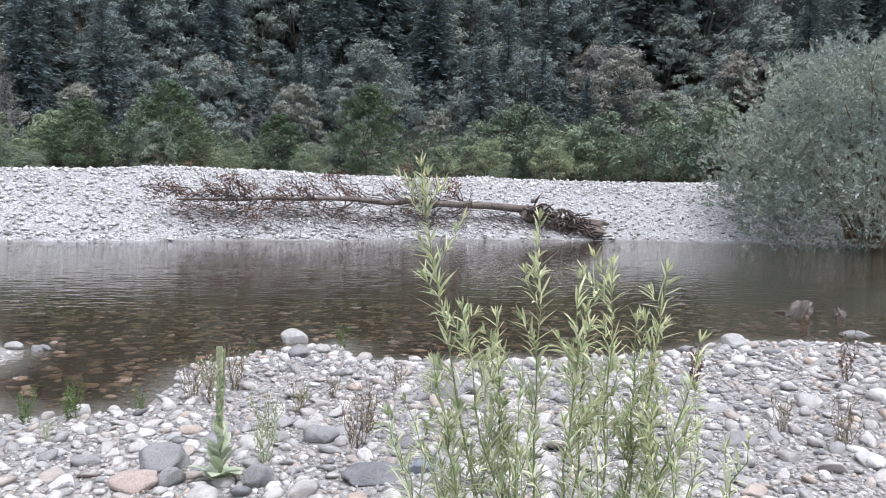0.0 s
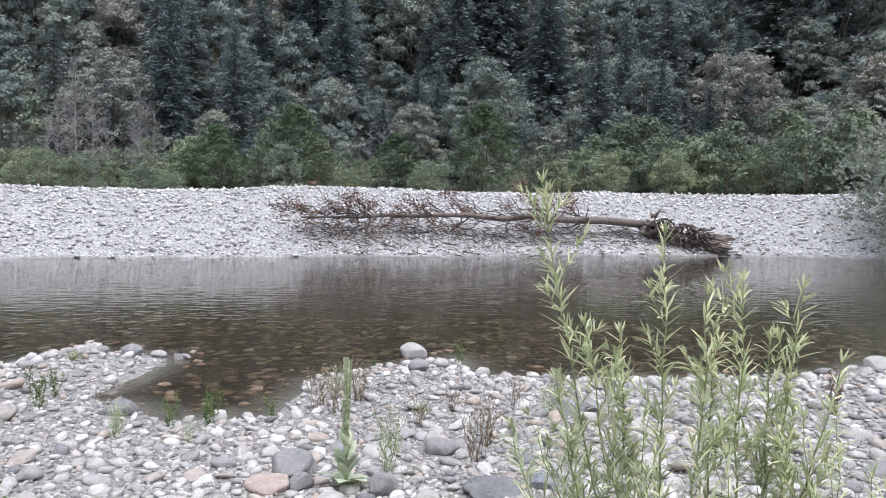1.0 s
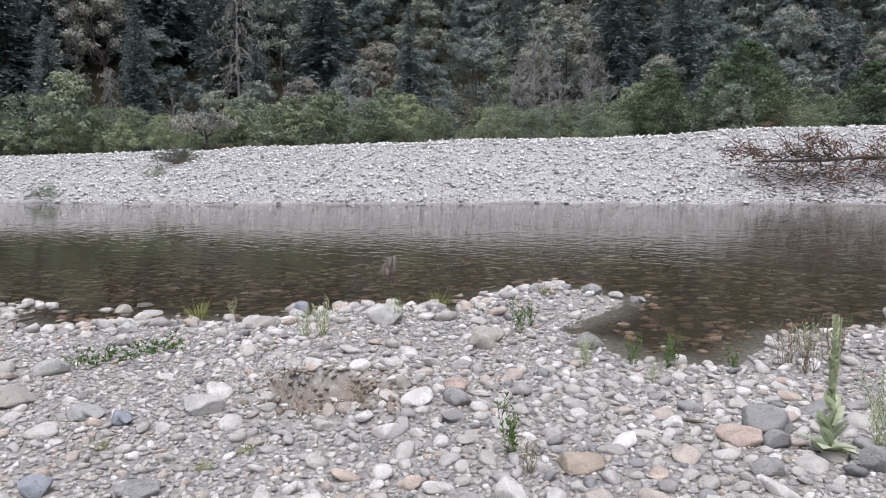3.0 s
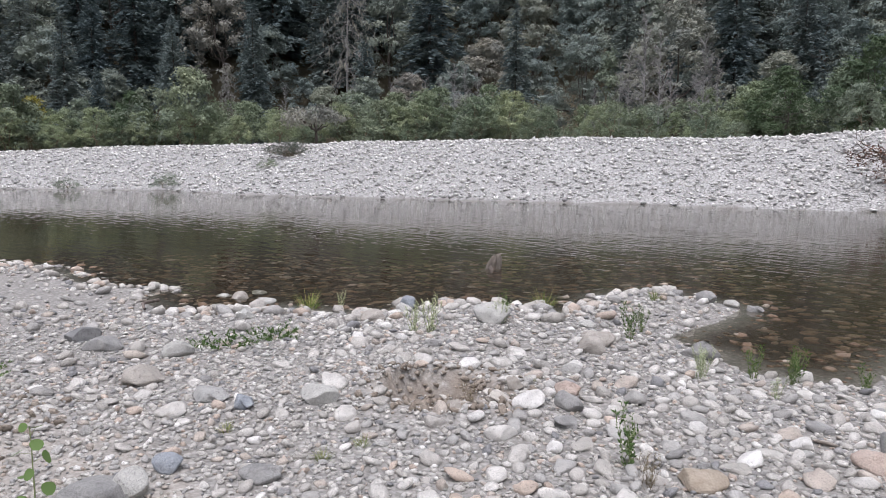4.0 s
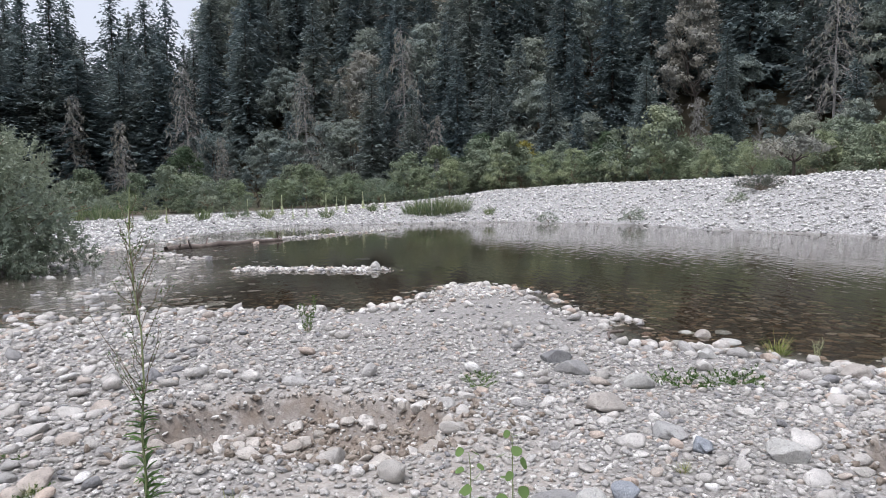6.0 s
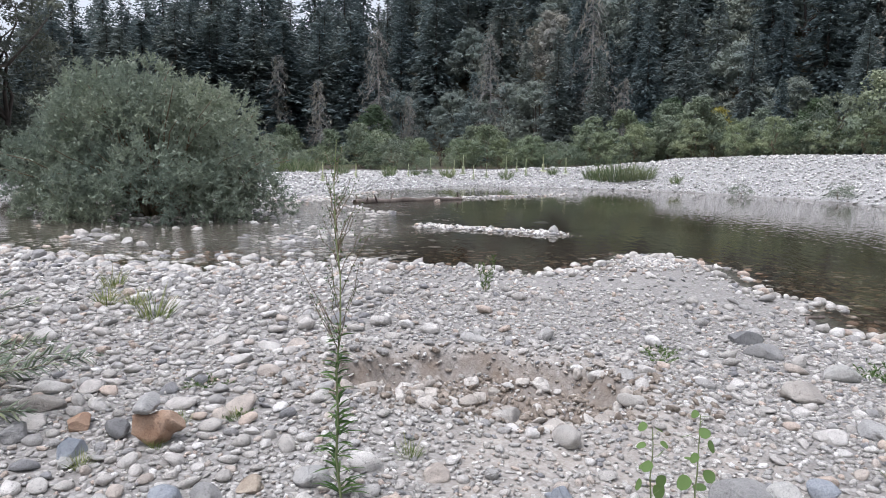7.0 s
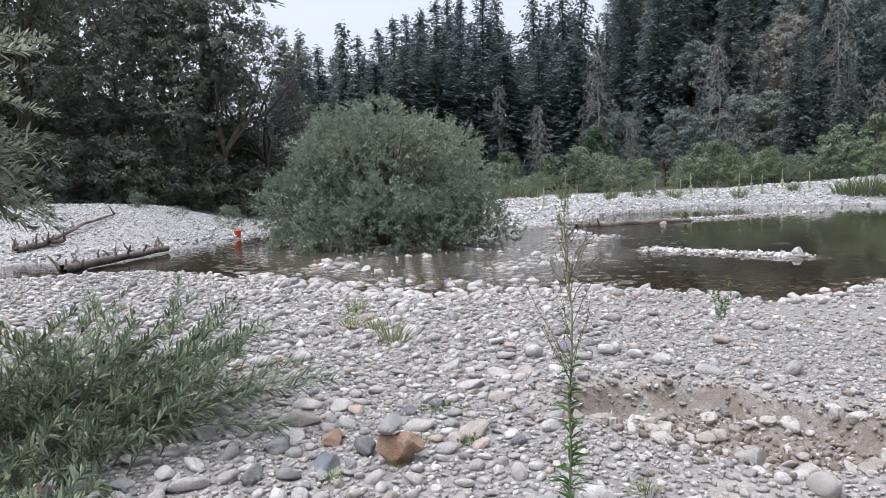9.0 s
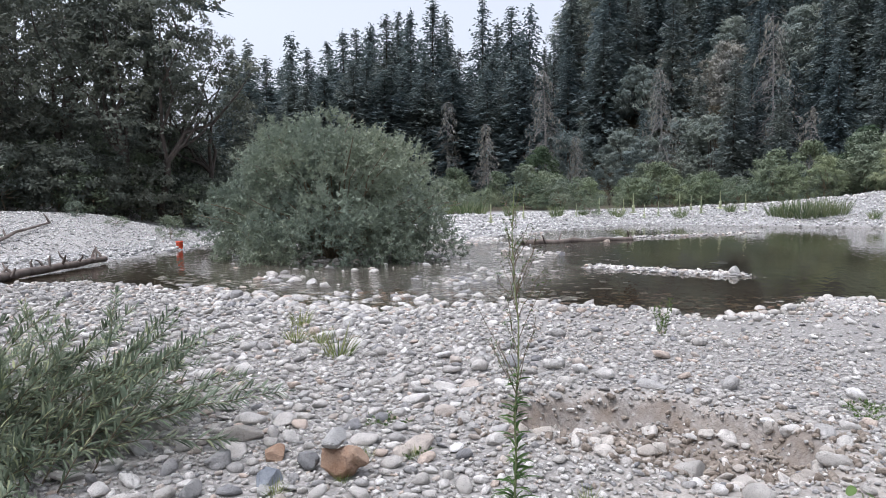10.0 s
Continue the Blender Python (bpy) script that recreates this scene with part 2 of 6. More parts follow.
M_OAK = leaf_material("hazed_hillside_broadleaf", [(0.0, (0.165, 0.205, 0.205)), (0.45, (0.232, 0.272, 0.258)), (0.8, (0.288, 0.315, 0.268)), (1.0, (0.30, 0.28, 0.268))], trans=0.2)
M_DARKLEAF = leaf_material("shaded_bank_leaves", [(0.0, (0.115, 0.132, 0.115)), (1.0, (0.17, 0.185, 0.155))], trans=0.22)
M_SHRUB = leaf_material("riverside_shrub_leaves", [(0.0, (0.15, 0.195, 0.135)), (0.2, (0.225, 0.262, 0.205)), (0.4, (0.205, 0.25, 0.172)), (0.6, (0.165, 0.205, 0.145)), (0.8, (0.238, 0.278, 0.20)), (1.0, (0.212, 0.262, 0.165))], trans=0.22)
M_BRIGHT = leaf_material("fresh_green_leaves", [(0.0, (0.066, 0.102, 0.060)), (1.0, (0.100, 0.140, 0.080))], trans=0.2)
M_YELLOW = leaf_material("yellowing_leaves", [(0.0, (0.22, 0.22, 0.06)), (1.0, (0.26, 0.24, 0.07))], trans=0.25)
M_WILLOW = leaf_material("silvery_willow_leaves", [(0.0, (0.26, 0.305, 0.245)), (1.0, (0.335, 0.375, 0.315))], trans=0.28, rough=0.45)
# Lighter copy of the willow leaves, with the bank willow's skylight in the colour.
M_WILLOW_LIT = leaf_material("lit_willow_leaves", [(0.0, (0.31, 0.355, 0.31)), (1.0, (0.39, 0.43, 0.385))], trans=0.28, rough=0.45)
M_SANDBAR = leaf_material("pale_willow_sapling_leaves", [(0.0, (0.38, 0.44, 0.26)), (0.7, (0.50, 0.55, 0.38)), (1.0, (0.62, 0.64, 0.46))], False, trans=0.35)
M_DEEP = leaf_material("deep_green_willow_leaves", [(0.0, (0.14, 0.18, 0.125)), (0.8, (0.25, 0.29, 0.21)), (1.0, (0.38, 0.41, 0.25))], False, trans=0.22)
M_GRASS = leaf_material("grass_blades", [(0.0, (0.14, 0.20, 0.06)), (0.6, (0.22, 0.27, 0.09)), (1.0, (0.33, 0.32, 0.16))], False, trans=0.3)
M_REED = leaf_material("reed_blades", [(0.0, (0.13, 0.18, 0.09)), (0.6, (0.19, 0.24, 0.13)), (1.0, (0.28, 0.30, 0.19))], False, trans=0.3)
M_DRY = leaf_material("dry_weed", [(0.0, (0.20, 0.16, 0.11)), (0.6, (0.30, 0.26, 0.18)), (1.0, (0.36, 0.33, 0.22))], False, trans=0.15)
M_RED = leaf_material("dead_red_needles", [(0.0, (0.12, 0.065, 0.05)), (1.0, (0.20, 0.115, 0.085))], False, trans=0.1)
M_MULLEIN = leaf_material("felted_mullein_leaves", [(0.0, (0.50, 0.55, 0.39)), (1.0, (0.64, 0.68, 0.52))], False, trans=0.3)
M_POPLAR = leaf_material("poplar_leaves", [(0.0, (0.10, 0.175, 0.06)), (1.0, (0.18, 0.27, 0.10))], False, trans=0.35)
M_WEED = leaf_material("weed_leaves", [(0.0, (0.075, 0.14, 0.04)), (1.0, (0.13, 0.20, 0.07))], False, trans=0.25)
M_LIME = leaf_material("pale_lime_leaves", [(0.0, (0.23, 0.28, 0.18)), (1.0, (0.31, 0.35, 0.225))], trans=0.28)
M_WHITEWOOD = bark_material("bleached_bare_wood", (0.21, 0.20, 0.20), (0.35, 0.335, 0.33))
M_STUMP = bark_material("weathered_stump_wood", (0.09, 0.073, 0.06), (0.27, 0.235, 0.20), 9.0)
M_DEADTREE = bark_material("grey_dead_wood", (0.20, 0.19, 0.18), (0.34, 0.325, 0.31))
M_BARK = bark_material("dark_bark", (0.05, 0.042, 0.035), (0.11, 0.09, 0.075))
M_LOG = bark_material("weathered_log_bark", (0.105, 0.082, 0.068), (0.23, 0.19, 0.165))
M_STEM = plain_material("green_stem", (0.24, 0.28, 0.13))
M_BROWNSTEM = plain_material("brown_stem", (0.16, 0.12, 0.075))
M_LICHEN = leaf_material("grey_lichen", [(0.0, (0.23, 0.23, 0.205)), (1.0, (0.30, 0.295, 0.265))], trans=0.1)


# ================= mesh helpers =================
def mesh_of(name, verts, faces, mat, smooth=False):
    """One mesh from an array of corners and one array of faces (all of three or all of four corners), or a list of both."""
    groups = faces if isinstance(faces, list) else [faces]
    groups = [np.asarray(g, np.int32) for g in groups if len(g)]
    me = bpy.data.meshes.new(name)
    me.vertices.add(len(verts))
    me.vertices.foreach_set("co", np.asarray(verts, np.float32).ravel())
    loops = np.concatenate([g.ravel() for g in groups])
    sizes = np.concatenate([np.full(len(g), g.shape[1], np.int32) for g in groups])
    me.loops.add(len(loops))
    me.loops.foreach_set("vertex_index", loops)
    me.polygons.add(len(sizes))
    me.polygons.foreach_set("loop_start", np.r_[0, np.cumsum(sizes)[:-1]].astype(np.int32))
    me.polygons.foreach_set("use_smooth", np.full(len(sizes), smooth))
    me.materials.append(mat)
    me.update(calc_edges=True)
    me.validate()
    return me


def part(name, me, parent, label=""):
    ob = new(name, me)
    ob.parent = parent
    return tagged(ob, label) if label else ob


def thing(name, label, category, at=(0, 0, 0), group="", kind=""):
    ob = new(name)
    ob.location = at
    return tagged(ob, label, category, group, kind)


def join(pieces):
    """Pieces of (corners, faces) as one."""
    vs, fs, n = [], [], 0
    for v, f in pieces:
        vs.append(v)
        fs.append(np.asarray(f) + n)
        n += len(v)
    return np.concatenate(vs), np.concatenate(fs)


def tube(points, radii, sides=6):
    """A tapered tube of quads along points, with closed ends left sharp."""
    pts, n = np.asarray(points, float), len(points)
    tang = np.gradient(pts, axis=0)
    tang /= np.linalg.norm(tang, axis=1, keepdims=True) + 1e-9
    ref = np.array([1.0, 0.1, 0.0]) if abs(tang[:, 2]).mean() > 0.5 else np.array([0.0, 0.1, 1.0])
    side = np.cross(tang, ref)
    side /= np.linalg.norm(side, axis=1, keepdims=True) + 1e-9
    up = np.cross(side, tang)
    a = np.linspace(0, 2 * math.pi, sides, endpoint=False)
    ring = side[:, None] * np.cos(a)[None, :, None] + up[:, None] * np.sin(a)[None, :, None]
    v = (pts[:, None] + ring * np.asarray(radii, float)[:, None, None]).reshape(-1, 3)
    i, j = np.meshgrid(np.arange(n - 1), np.arange(sides), indexing="ij")
    j2 = (j + 1) % sides
    f = np.stack([i * sides + j, i * sides + j2, (i + 1) * sides + j2, (i + 1) * sides + j], -1).reshape(-1, 4)
    caps = [[0, 1, 2, 3], [(n - 1) * sides + k for k in (0, 1, 2, 3)]] if sides == 4 else []
    return v, np.concatenate([f, np.array(caps, int).reshape(-1, 4)])


def unit(v):
    return v / (np.linalg.norm(v, axis=-1, keepdims=True) + 1e-9)


def leaves(centre, along, facing, length, width, fold=0.0):
    """Diamond leaves: centre, direction, surface direction, length and width of each."""
    along = unit(along)
    side = unit(np.cross(along, facing))
    nrm = np.cross(side, along)
    L, W = np.asarray(length)[:, None] * 0.5, np.asarray(width)[:, None] * 0.5
    v = np.stack([centre - along * L, centre + side * W - along * L * 0.1 + nrm * W * fold, centre + along * L, centre - side * W - along * L * 0.1 + nrm * W * fold], 1)
    n = len(centre)
    return v.reshape(-1, 3), np.arange(4 * n).reshape(n, 4)


def leaf_tris(centre, along, facing, length, width):
    """Small three-cornered leaf clumps, for foliage that stays far off."""
    along = unit(along)
    side = unit(np.cross(along, facing))
    L, W = np.asarray(length)[:, None] * 0.5, np.asarray(width)[:, None] * 0.5
    v = np.stack([centre - along * L - side * W, centre - along * L * 0.6 + side * W, centre + along * L], 1)
    n = len(centre)
    return v.reshape(-1, 3), np.arange(3 * n).reshape(n, 3)


def blades(base, direction, length, width, droop, g):
    """Curved grass or strap leaves in three segments."""
    n = len(base)
    d = unit(direction)
    side = unit(np.cross(d, np.array([0, 0, 1.0]) + g.normal(0, 0.2, (n, 3))))
    out = []
    L, W, D = length[:, None], width[:, None], droop[:, None]
    for s, w in ((0, 0.6), (0.4, 1.0), (0.75, 0.7), (1.0, 0.08)):
        c = base + d * L * s - np.array([0, 0, 1.0]) * D * L * s * s
        out += [c - side * W * w * 0.5, c + side * W * w * 0.5]
    v = np.stack(out, 1).reshape(-1, 3)
    f = np.array([[0, 1, 3, 2], [2, 3, 5, 4], [4, 5, 7, 6]])
    return v, (np.arange(n)[:, None, None] * 8 + f).reshape(-1, 4)


def spot(az, d):
    """The plan position at a bearing (degrees to the left of +y) and a distance."""
    a = radians(az)
    return -math.sin(a) * d, math.cos(a) * d


# ================= plan of the river =================
NEAR_SHORE = [(60, 22), (30, 15), (14, 11.6), (6.2, 10.5), (4.1, 10.4), (2.9, 9.6), (0.4, 8.75), (-0.9, 8.8), (-1.3, 9.6), (-1.7, 9.3), (-2.2, 8.9), (-2.7, 8.2),
              (-2.55, 6.7), (-3.5, 6.35), (-4.6, 6.95), (-4.7, 7.5), (-4.9, 9.0), (-6.2, 9.1), (-6.6, 8.3), (-6.25, 7.6), (-6.2, 6.95), (-6.9, 6.8), (-7.35, 6.5), (-7.5, 5.8), (-7.45, 5.05),
              (-8.0, 4.65), (-8.65, 4.3), (-8.8, 3.8), (-9.3, 3.15), (-10.7, 3.2), (-11.2, 3.7), (-11.7, 3.05), (-13.2, 2.85), (-14.6, 2.75), (-15.5, 2.25), (-15.5, 1.7), (-14.6, 1.2), (-13.3, 0.7), (-12.9, 0.1), (-12.5, -0.7), (-13.1, -1.1), (-13.1, -3.0),
              (-12.4, -4.4), (-11.4, -5.5), (-11.2, -6.8), (-11.9, -9.2), (-13.0, -12.2), (-12.9, -14.4), (-11.6, -15.6), (-8, -19), (0, -26), (20, -45)]
FAR_SHORE = [(70, 48), (40, 38), (20, 33.8), (12, 33.6), (7, 33.6), (-1.7, 30.6), (-5.9, 28.3), (-9.6, 27.1), (-14.6, 24.8), (-17.2, 24.0), (-24.5, 19.6), (-29, 17), (-33, 15.0),
             (-39, 13.5), (-43, 10), (-45.8, 7.5), (-46.5, 0.7), (-47.6, -5.5), (-38, -9.5), (-31, -11.0), (-30, -16), (-34, -22), (-32, -24.5), (-26.5, -20.3), (-23, -19.5),
             (-18.5, -18.4), (-16.2, -18.0), (-14.0, -19.0), (-9, -24), (0, -34), (20, -55)]
SEG_N, SEG_F = np.array(NEAR_SHORE, float), np.array(FAR_SHORE, float)
RIVER = np.concatenate([SEG_N, SEG_F[::-1]])
RIFFLE = np.array([(-12.0, -3.2), (-19.4, -2.2), (-21.0, -3.0), (-28, -3.5), (-36, -4.5), (-42, -8), (-33, -12), (-31, -18), (-22, -18.5), (-16, -15.5), (-12, -10), (-11, -6)], float)


def line_distance(px, py, seg, closed=False):
    a = seg if closed else seg[:-1]
    b = np.roll(seg, -1, 0) if closed else seg[1:]
    best = np.full(px.shape, 1e9)
    for (ax, ay), (bx, by) in zip(a, b):
        dx, dy = bx - ax, by - ay
        s = np.clip(((px - ax) * dx + (py - ay) * dy) / (dx * dx + dy * dy), 0, 1)
        best = np.minimum(best, np.hypot(px - ax - s * dx, py - ay - s * dy))
    return best


def inside(px, py, poly):
    res = np.zeros(px.shape, bool)
    for (ax, ay), (bx, by) in zip(poly, np.roll(poly, -1, 0)):
        if ay == by:
            continue
        res ^= ((ay > py) != (by > py)) & (px < (bx - ax) * (py - ay) / (by - ay) + ax)
    return res


def smooth_noise(x, y, scale, seed):
    """Smooth value noise on the plan, -1 to 1."""
    g = np.random.default_rng(seed).uniform(-1, 1, (64, 64))
    u, v = x / scale + 1000.37, y / scale + 1000.71
    iu, iv = np.floor(u).astype(int), np.floor(v).astype(int)
    fu, fv = u - iu, v - iv
    fu, fv = fu * fu * (3 - 2 * fu), fv * fv * (3 - 2 * fv)
    at = lambda i, j: g[i % 64, j % 64]
    return (at(iu, iv) * (1 - fu) + at(iu + 1, iv) * fu) * (1 - fv) + (at(iu, iv + 1) * (1 - fu) + at(iu + 1, iv + 1) * fu) * fv


def sstep(a, b, x):
    t = np.clip((x - a) / (b - a), 0, 1)
    return t * t * (3 - 2 * t)


BAR_AZ = [-180, -60, -17, 0, 20, 31, 38, 50, 54, 62, 72, 81, 87, 95, 108, 120, 126, 131, 136, 147, 165, 180]
BAR_TOP = [2.9, 2.9, 2.95, 2.85, 2.8, 2.55, 2.65, 2.6, 2.5, 2.5, 2.45, 2.0, 1.3, 0.75, 0.5, 0.5, 0.6, 0.9, 1.45, 1.4, 1.6, 2.9]
HILL_AZ = [-180, -90, -35, 0, 25, 45, 65, 80, 92, 100, 102.5, 104.5, 108, 114, 122, 130, 150, 165, 180]
HILL_AT = [90, 80, 66, 62, 62, 64, 70, 74, 78, 84, 88, 98, 116, 130, 150, 70, 46, 60, 90]
HILL_SLOPE = [0.4, 0.5, 0.72, 0.72, 0.72, 0.72, 0.72, 0.70, 0.66, 0.60, 0.42, 0.2, 0.1, 0.06, 0.03, 0.03, 0.2, 0.4, 0.4]


def ground_height(x, y):
    """Height of the ground without stones, and the zones: soil, woodland floor, river bed."""
    x, y = np.asarray(x, float), np.asarray(y, float)
    dn, df = line_distance(x, y, SEG_N), line_distance(x, y, SEG_F)
    wet = inside(x, y, RIVER)
    d = np.minimum(dn, df)
    az, r = np.degrees(np.arctan2(-x, y)), np.hypot(x, y)
    n1, n2, n3 = smooth_noise(x, y, 1.1, 1), smooth_noise(x, y, 4.0, 2), smooth_noise(x, y, 14.0, 3)
    near = WATER + 0.42 * (1 - np.exp(-d / 2.6)) + 0.025 * n1 * sstep(0, 1, d) + 0.05 * n2 * sstep(0, 3, d)
    top = np.interp(az, BAR_AZ, BAR_TOP)
    run = 11.0
    rise = np.clip(d / run, 0, 1)
    far = WATER + top * (1 - (1 - rise) ** 1.7) + (0.10 * n2 + 0.04 * n1) * sstep(0, 2, d) + 0.12 * n3 * sstep(2, 8, d)
    hill = np.interp(az, HILL_AZ, HILL_AT)
    far = far + np.clip(r - hill, 0, 80) * np.interp(az, HILL_AZ, HILL_SLOPE) * sstep(0, 12, r - hill) * np.where(r > 300, 300 / np.maximum(r, 1), 1) + n3 * 0.8 * sstep(0, 30, r - hill)
    shallow = inside(x, y, RIFFLE)
    rd = np.where(shallow, line_distance(x, y, RIFFLE, True), 0)
    rif = sstep(0, 2.5, rd)
    deep = np.clip(0.09 * d + 0.018 * d * d, 0, 1.8)
    deep = deep * (1 - rif) + rif * np.clip(0.06 + 0.06 * n1 + 0.05 * n2, -0.02, 0.2) * (0.4 + 0.6 * sstep(0.0, 3.0, dn))
    bed = WATER - deep + 0.02 * n1
    z = np.where(wet, bed, np.where(dn < df, near, far))
    # two cobble weirs
    for p, q, w in (((-19.3, -0.1), (-20.3, -3.6), 0.55), ((-39.5, 0.6), (-30.5, -6.8), 0.7)):
        dd = line_distance(x, y, np.array([p, q], float))
        z = np.maximum(z, WATER - 0.03 + 0.05 * (1 - (dd / w) ** 2) + 0.02 * n1)
    # two dug pits with their spoil
    soil = np.zeros_like(x)
    for cx, cy, ax, ay, rot, depth in ((-5.45, -0.45, 0.85, 1.15, 5, 0.19), (-4.15, 3.36, 0.50, 0.46, 40, 0.17)):
        c, s = math.cos(radians(rot)), math.sin(radians(rot))
        u, v = ((x - cx) * c + (y - cy) * s) / ax, (-(x - cx) * s + (y - cy) * c) / ay
        q = np.hypot(u, v) + 0.16 * n1 + 0.09 * smooth_noise(x, y, 0.28, 15)
        lip = np.where(u < 0, 0.86, 0.86 - 0.5 * np.clip(u * 2, 0, 1))
        z = z - depth * (1 - sstep(lip, 1.0, q)) + 0.05 * np.exp(-((q - 1.25) / 0.22) ** 2)
        soil = np.maximum(soil, 1 - sstep(0.9, 1.45, q))
    z = z + soil * (0.035 * smooth_noise(x, y, 0.13, 12) + 0.065 * smooth_noise(x, y, 0.34, 13)) * (r < 9)
    sand = sstep(0.15, 0.6, smooth_noise(x, y, 1.7, 9) - 0.35 * (np.hypot(x + 4.0, y + 0.2) / 1.6 - 1))
    soil = np.maximum(soil, 0.75 * sand * (r < 9))
    soil = np.maximum(soil, np.where(~wet & (df < dn), 0.5 * sstep(122, 128, az) * sstep(0.4, 1.6, d), 0.0))
    wood = np.where(~wet & (df < dn), sstep(14, 19, d + 2 * n2), 0.0)
    wood = np.maximum(wood, np.where(~wet & (dn <= df), sstep(20, 30, r), 0))
    bar = np.where(~wet & (df < dn), 1.0, 0.0)
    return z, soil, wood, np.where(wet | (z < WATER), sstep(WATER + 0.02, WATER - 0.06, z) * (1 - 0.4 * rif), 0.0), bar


def gz(x, y):
    return float(ground_height(np.array([x]), np.array([y]))[0][0])


def build_ground():
    na = 540
    a = np.linspace(0, 2 * math.pi, na, endpoint=False)
    r = np.concatenate([[0.05, 0.5, 1.0, 1.6], np.geomspace(2.1, 60, 260), np.geomspace(62, 330, 60), [500, 900, 1800, 4000]])
    rr, aa = np.meshgrid(r, a, indexing="ij")
    x, y = (rr * np.cos(aa)).ravel(), (rr * np.sin(aa)).ravel()
    z, soil, wood, bed, bar = ground_height(x, y)
    i, j = np.meshgrid(np.arange(len(r) - 1), np.arange(na), indexing="ij")
    j2 = (j + 1) % na
    f = np.stack([i * na + j, (i + 1) * na + j, (i + 1) * na + j2, i * na + j2], -1).reshape(-1, 4)
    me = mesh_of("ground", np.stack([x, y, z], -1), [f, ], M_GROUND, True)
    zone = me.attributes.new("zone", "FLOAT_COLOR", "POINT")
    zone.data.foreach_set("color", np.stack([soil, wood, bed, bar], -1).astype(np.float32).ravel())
    return tagged(new("ground", me), "pale cobble and gravel river banks with brown woodland floor", "ground", kind="structure")


def build_water():
    na, a = 360, np.linspace(0, 2 * math.pi, 360, endpoint=False)
    r = np.geomspace(4.5, 130, 120)
    rr, aa = np.meshgrid(r, a, indexing="ij")
    x, y = (rr * np.cos(aa)).ravel(), (rr * np.sin(aa)).ravel()
    i, j = np.meshgrid(np.arange(len(r) - 1), np.arange(na), indexing="ij")
    j2 = (j + 1) % na
    f = np.stack([i * na + j, (i + 1) * na + j, (i + 1) * na + j2, i * na + j2], -1).reshape(-1, 4)
    ok = inside(x, y, RIVER) | (np.minimum(line_distance(x, y, SEG_N), line_distance(x, y, SEG_F)) < 0.8)
    f = f[ok[f].any(1)]
    used = np.unique(f)
    back = np.zeros(len(x), int)
    back[used] = np.arange(len(used))
    x, y, f = x[used], y[used], back[f]
    me = mesh_of("water", np.stack([x, y, np.full_like(x, WATER)], -1), [f], M_WATER, True)
    rd = np.where(inside(x, y, RIFFLE), line_distance(x, y, RIFFLE, True), 0)
    fast = np.maximum(sstep(0.2, 3.0, rd), 0.55 * sstep(6, 16, x) * sstep(12, 20, y))
    at = me.attributes.new("riffle", "FLOAT", "POINT")
    at.data.foreach_set("value", fast.astype(np.float32))
    ob = tagged(new("water", me), "clear shallow river with brown bed and small ripples", "river", kind="structure")
    ob.visible_shadow = False
    return ob


ground = build_ground()
water = build_water()


# ================= stones =================
def sphere(level):
    """Corners and triangles of a ball: level 0 has 20, 1 has 80, 2 has 320 triangles; -1 is an octahedron split once, 32."""
    if level == -2:
        v, f = sphere(-1)
        return v[:6], np.array([(0, 2, 4), (2, 1, 4), (1, 3, 4), (3, 0, 4), (2, 0, 5), (1, 2, 5), (3, 1, 5), (0, 3, 5)])
    if level >= 0:
        bm = bmesh.new()
        bmesh.ops.create_icosphere(bm, subdivisions=level + 1, radius=1.0)
        v = np.array([p.co[:] for p in bm.verts])
        f = np.array([[q.index for q in p.verts] for p in bm.faces])
        bm.free()
        return v, f
    v = [(1, 0, 0), (-1, 0, 0), (0, 1, 0), (0, -1, 0), (0, 0, 1), (0, 0, -1)]
    f0 = [(0, 2, 4), (2, 1, 4), (1, 3, 4), (3, 0, 4), (2, 0, 5), (1, 2, 5), (3, 1, 5), (0, 3, 5)]
    v, mid, f = [np.array(p, float) for p in v], {}, []

    def m(i, j):
        k = (min(i, j), max(i, j))
        if k not in mid:
            mid[k] = len(v)
            v.append(unit(v[i] + v[j]))
        return mid[k]

    for i, j, k in f0:
        p, q, s = m(i, j), m(j, k), m(k, i)
        f += [(i, p, s), (j, q, p), (k, s, q), (p, q, s)]
    return np.array(v), np.array(f)


def stone_shapes(level, count, seed, angular=0.0, rough=0.12):
    g = np.random.default_rng(seed)
    v, f = sphere(level)
    shapes = []
    for _ in range(count):
        w = v.copy()
        for _ in range(5):
            d = unit(g.normal(size=3))
            w += v * (g.normal(0, rough) * np.cos(g.uniform(1, 2.5) * (v @ d) * 2 + g.uniform(0, 6)))[:, None]
        if len(v) > 30:
            w += v * g.normal(0, 0.011 if len(v) > 200 else 0.02, len(v))[:, None]
        for _ in range(int(4 + 6 * angular)):
            d, c = unit(g.normal(size=3)), g.uniform(0.58, 0.9)
            over = np.maximum(w @ d - c, 0)
            w -= over[:, None] * d * (0.75 + 0.2 * angular)
        w *= [1.0, g.uniform(0.58, 0.92), g.uniform(0.32, 0.64)]
        shapes.append(w)
    return shapes, f


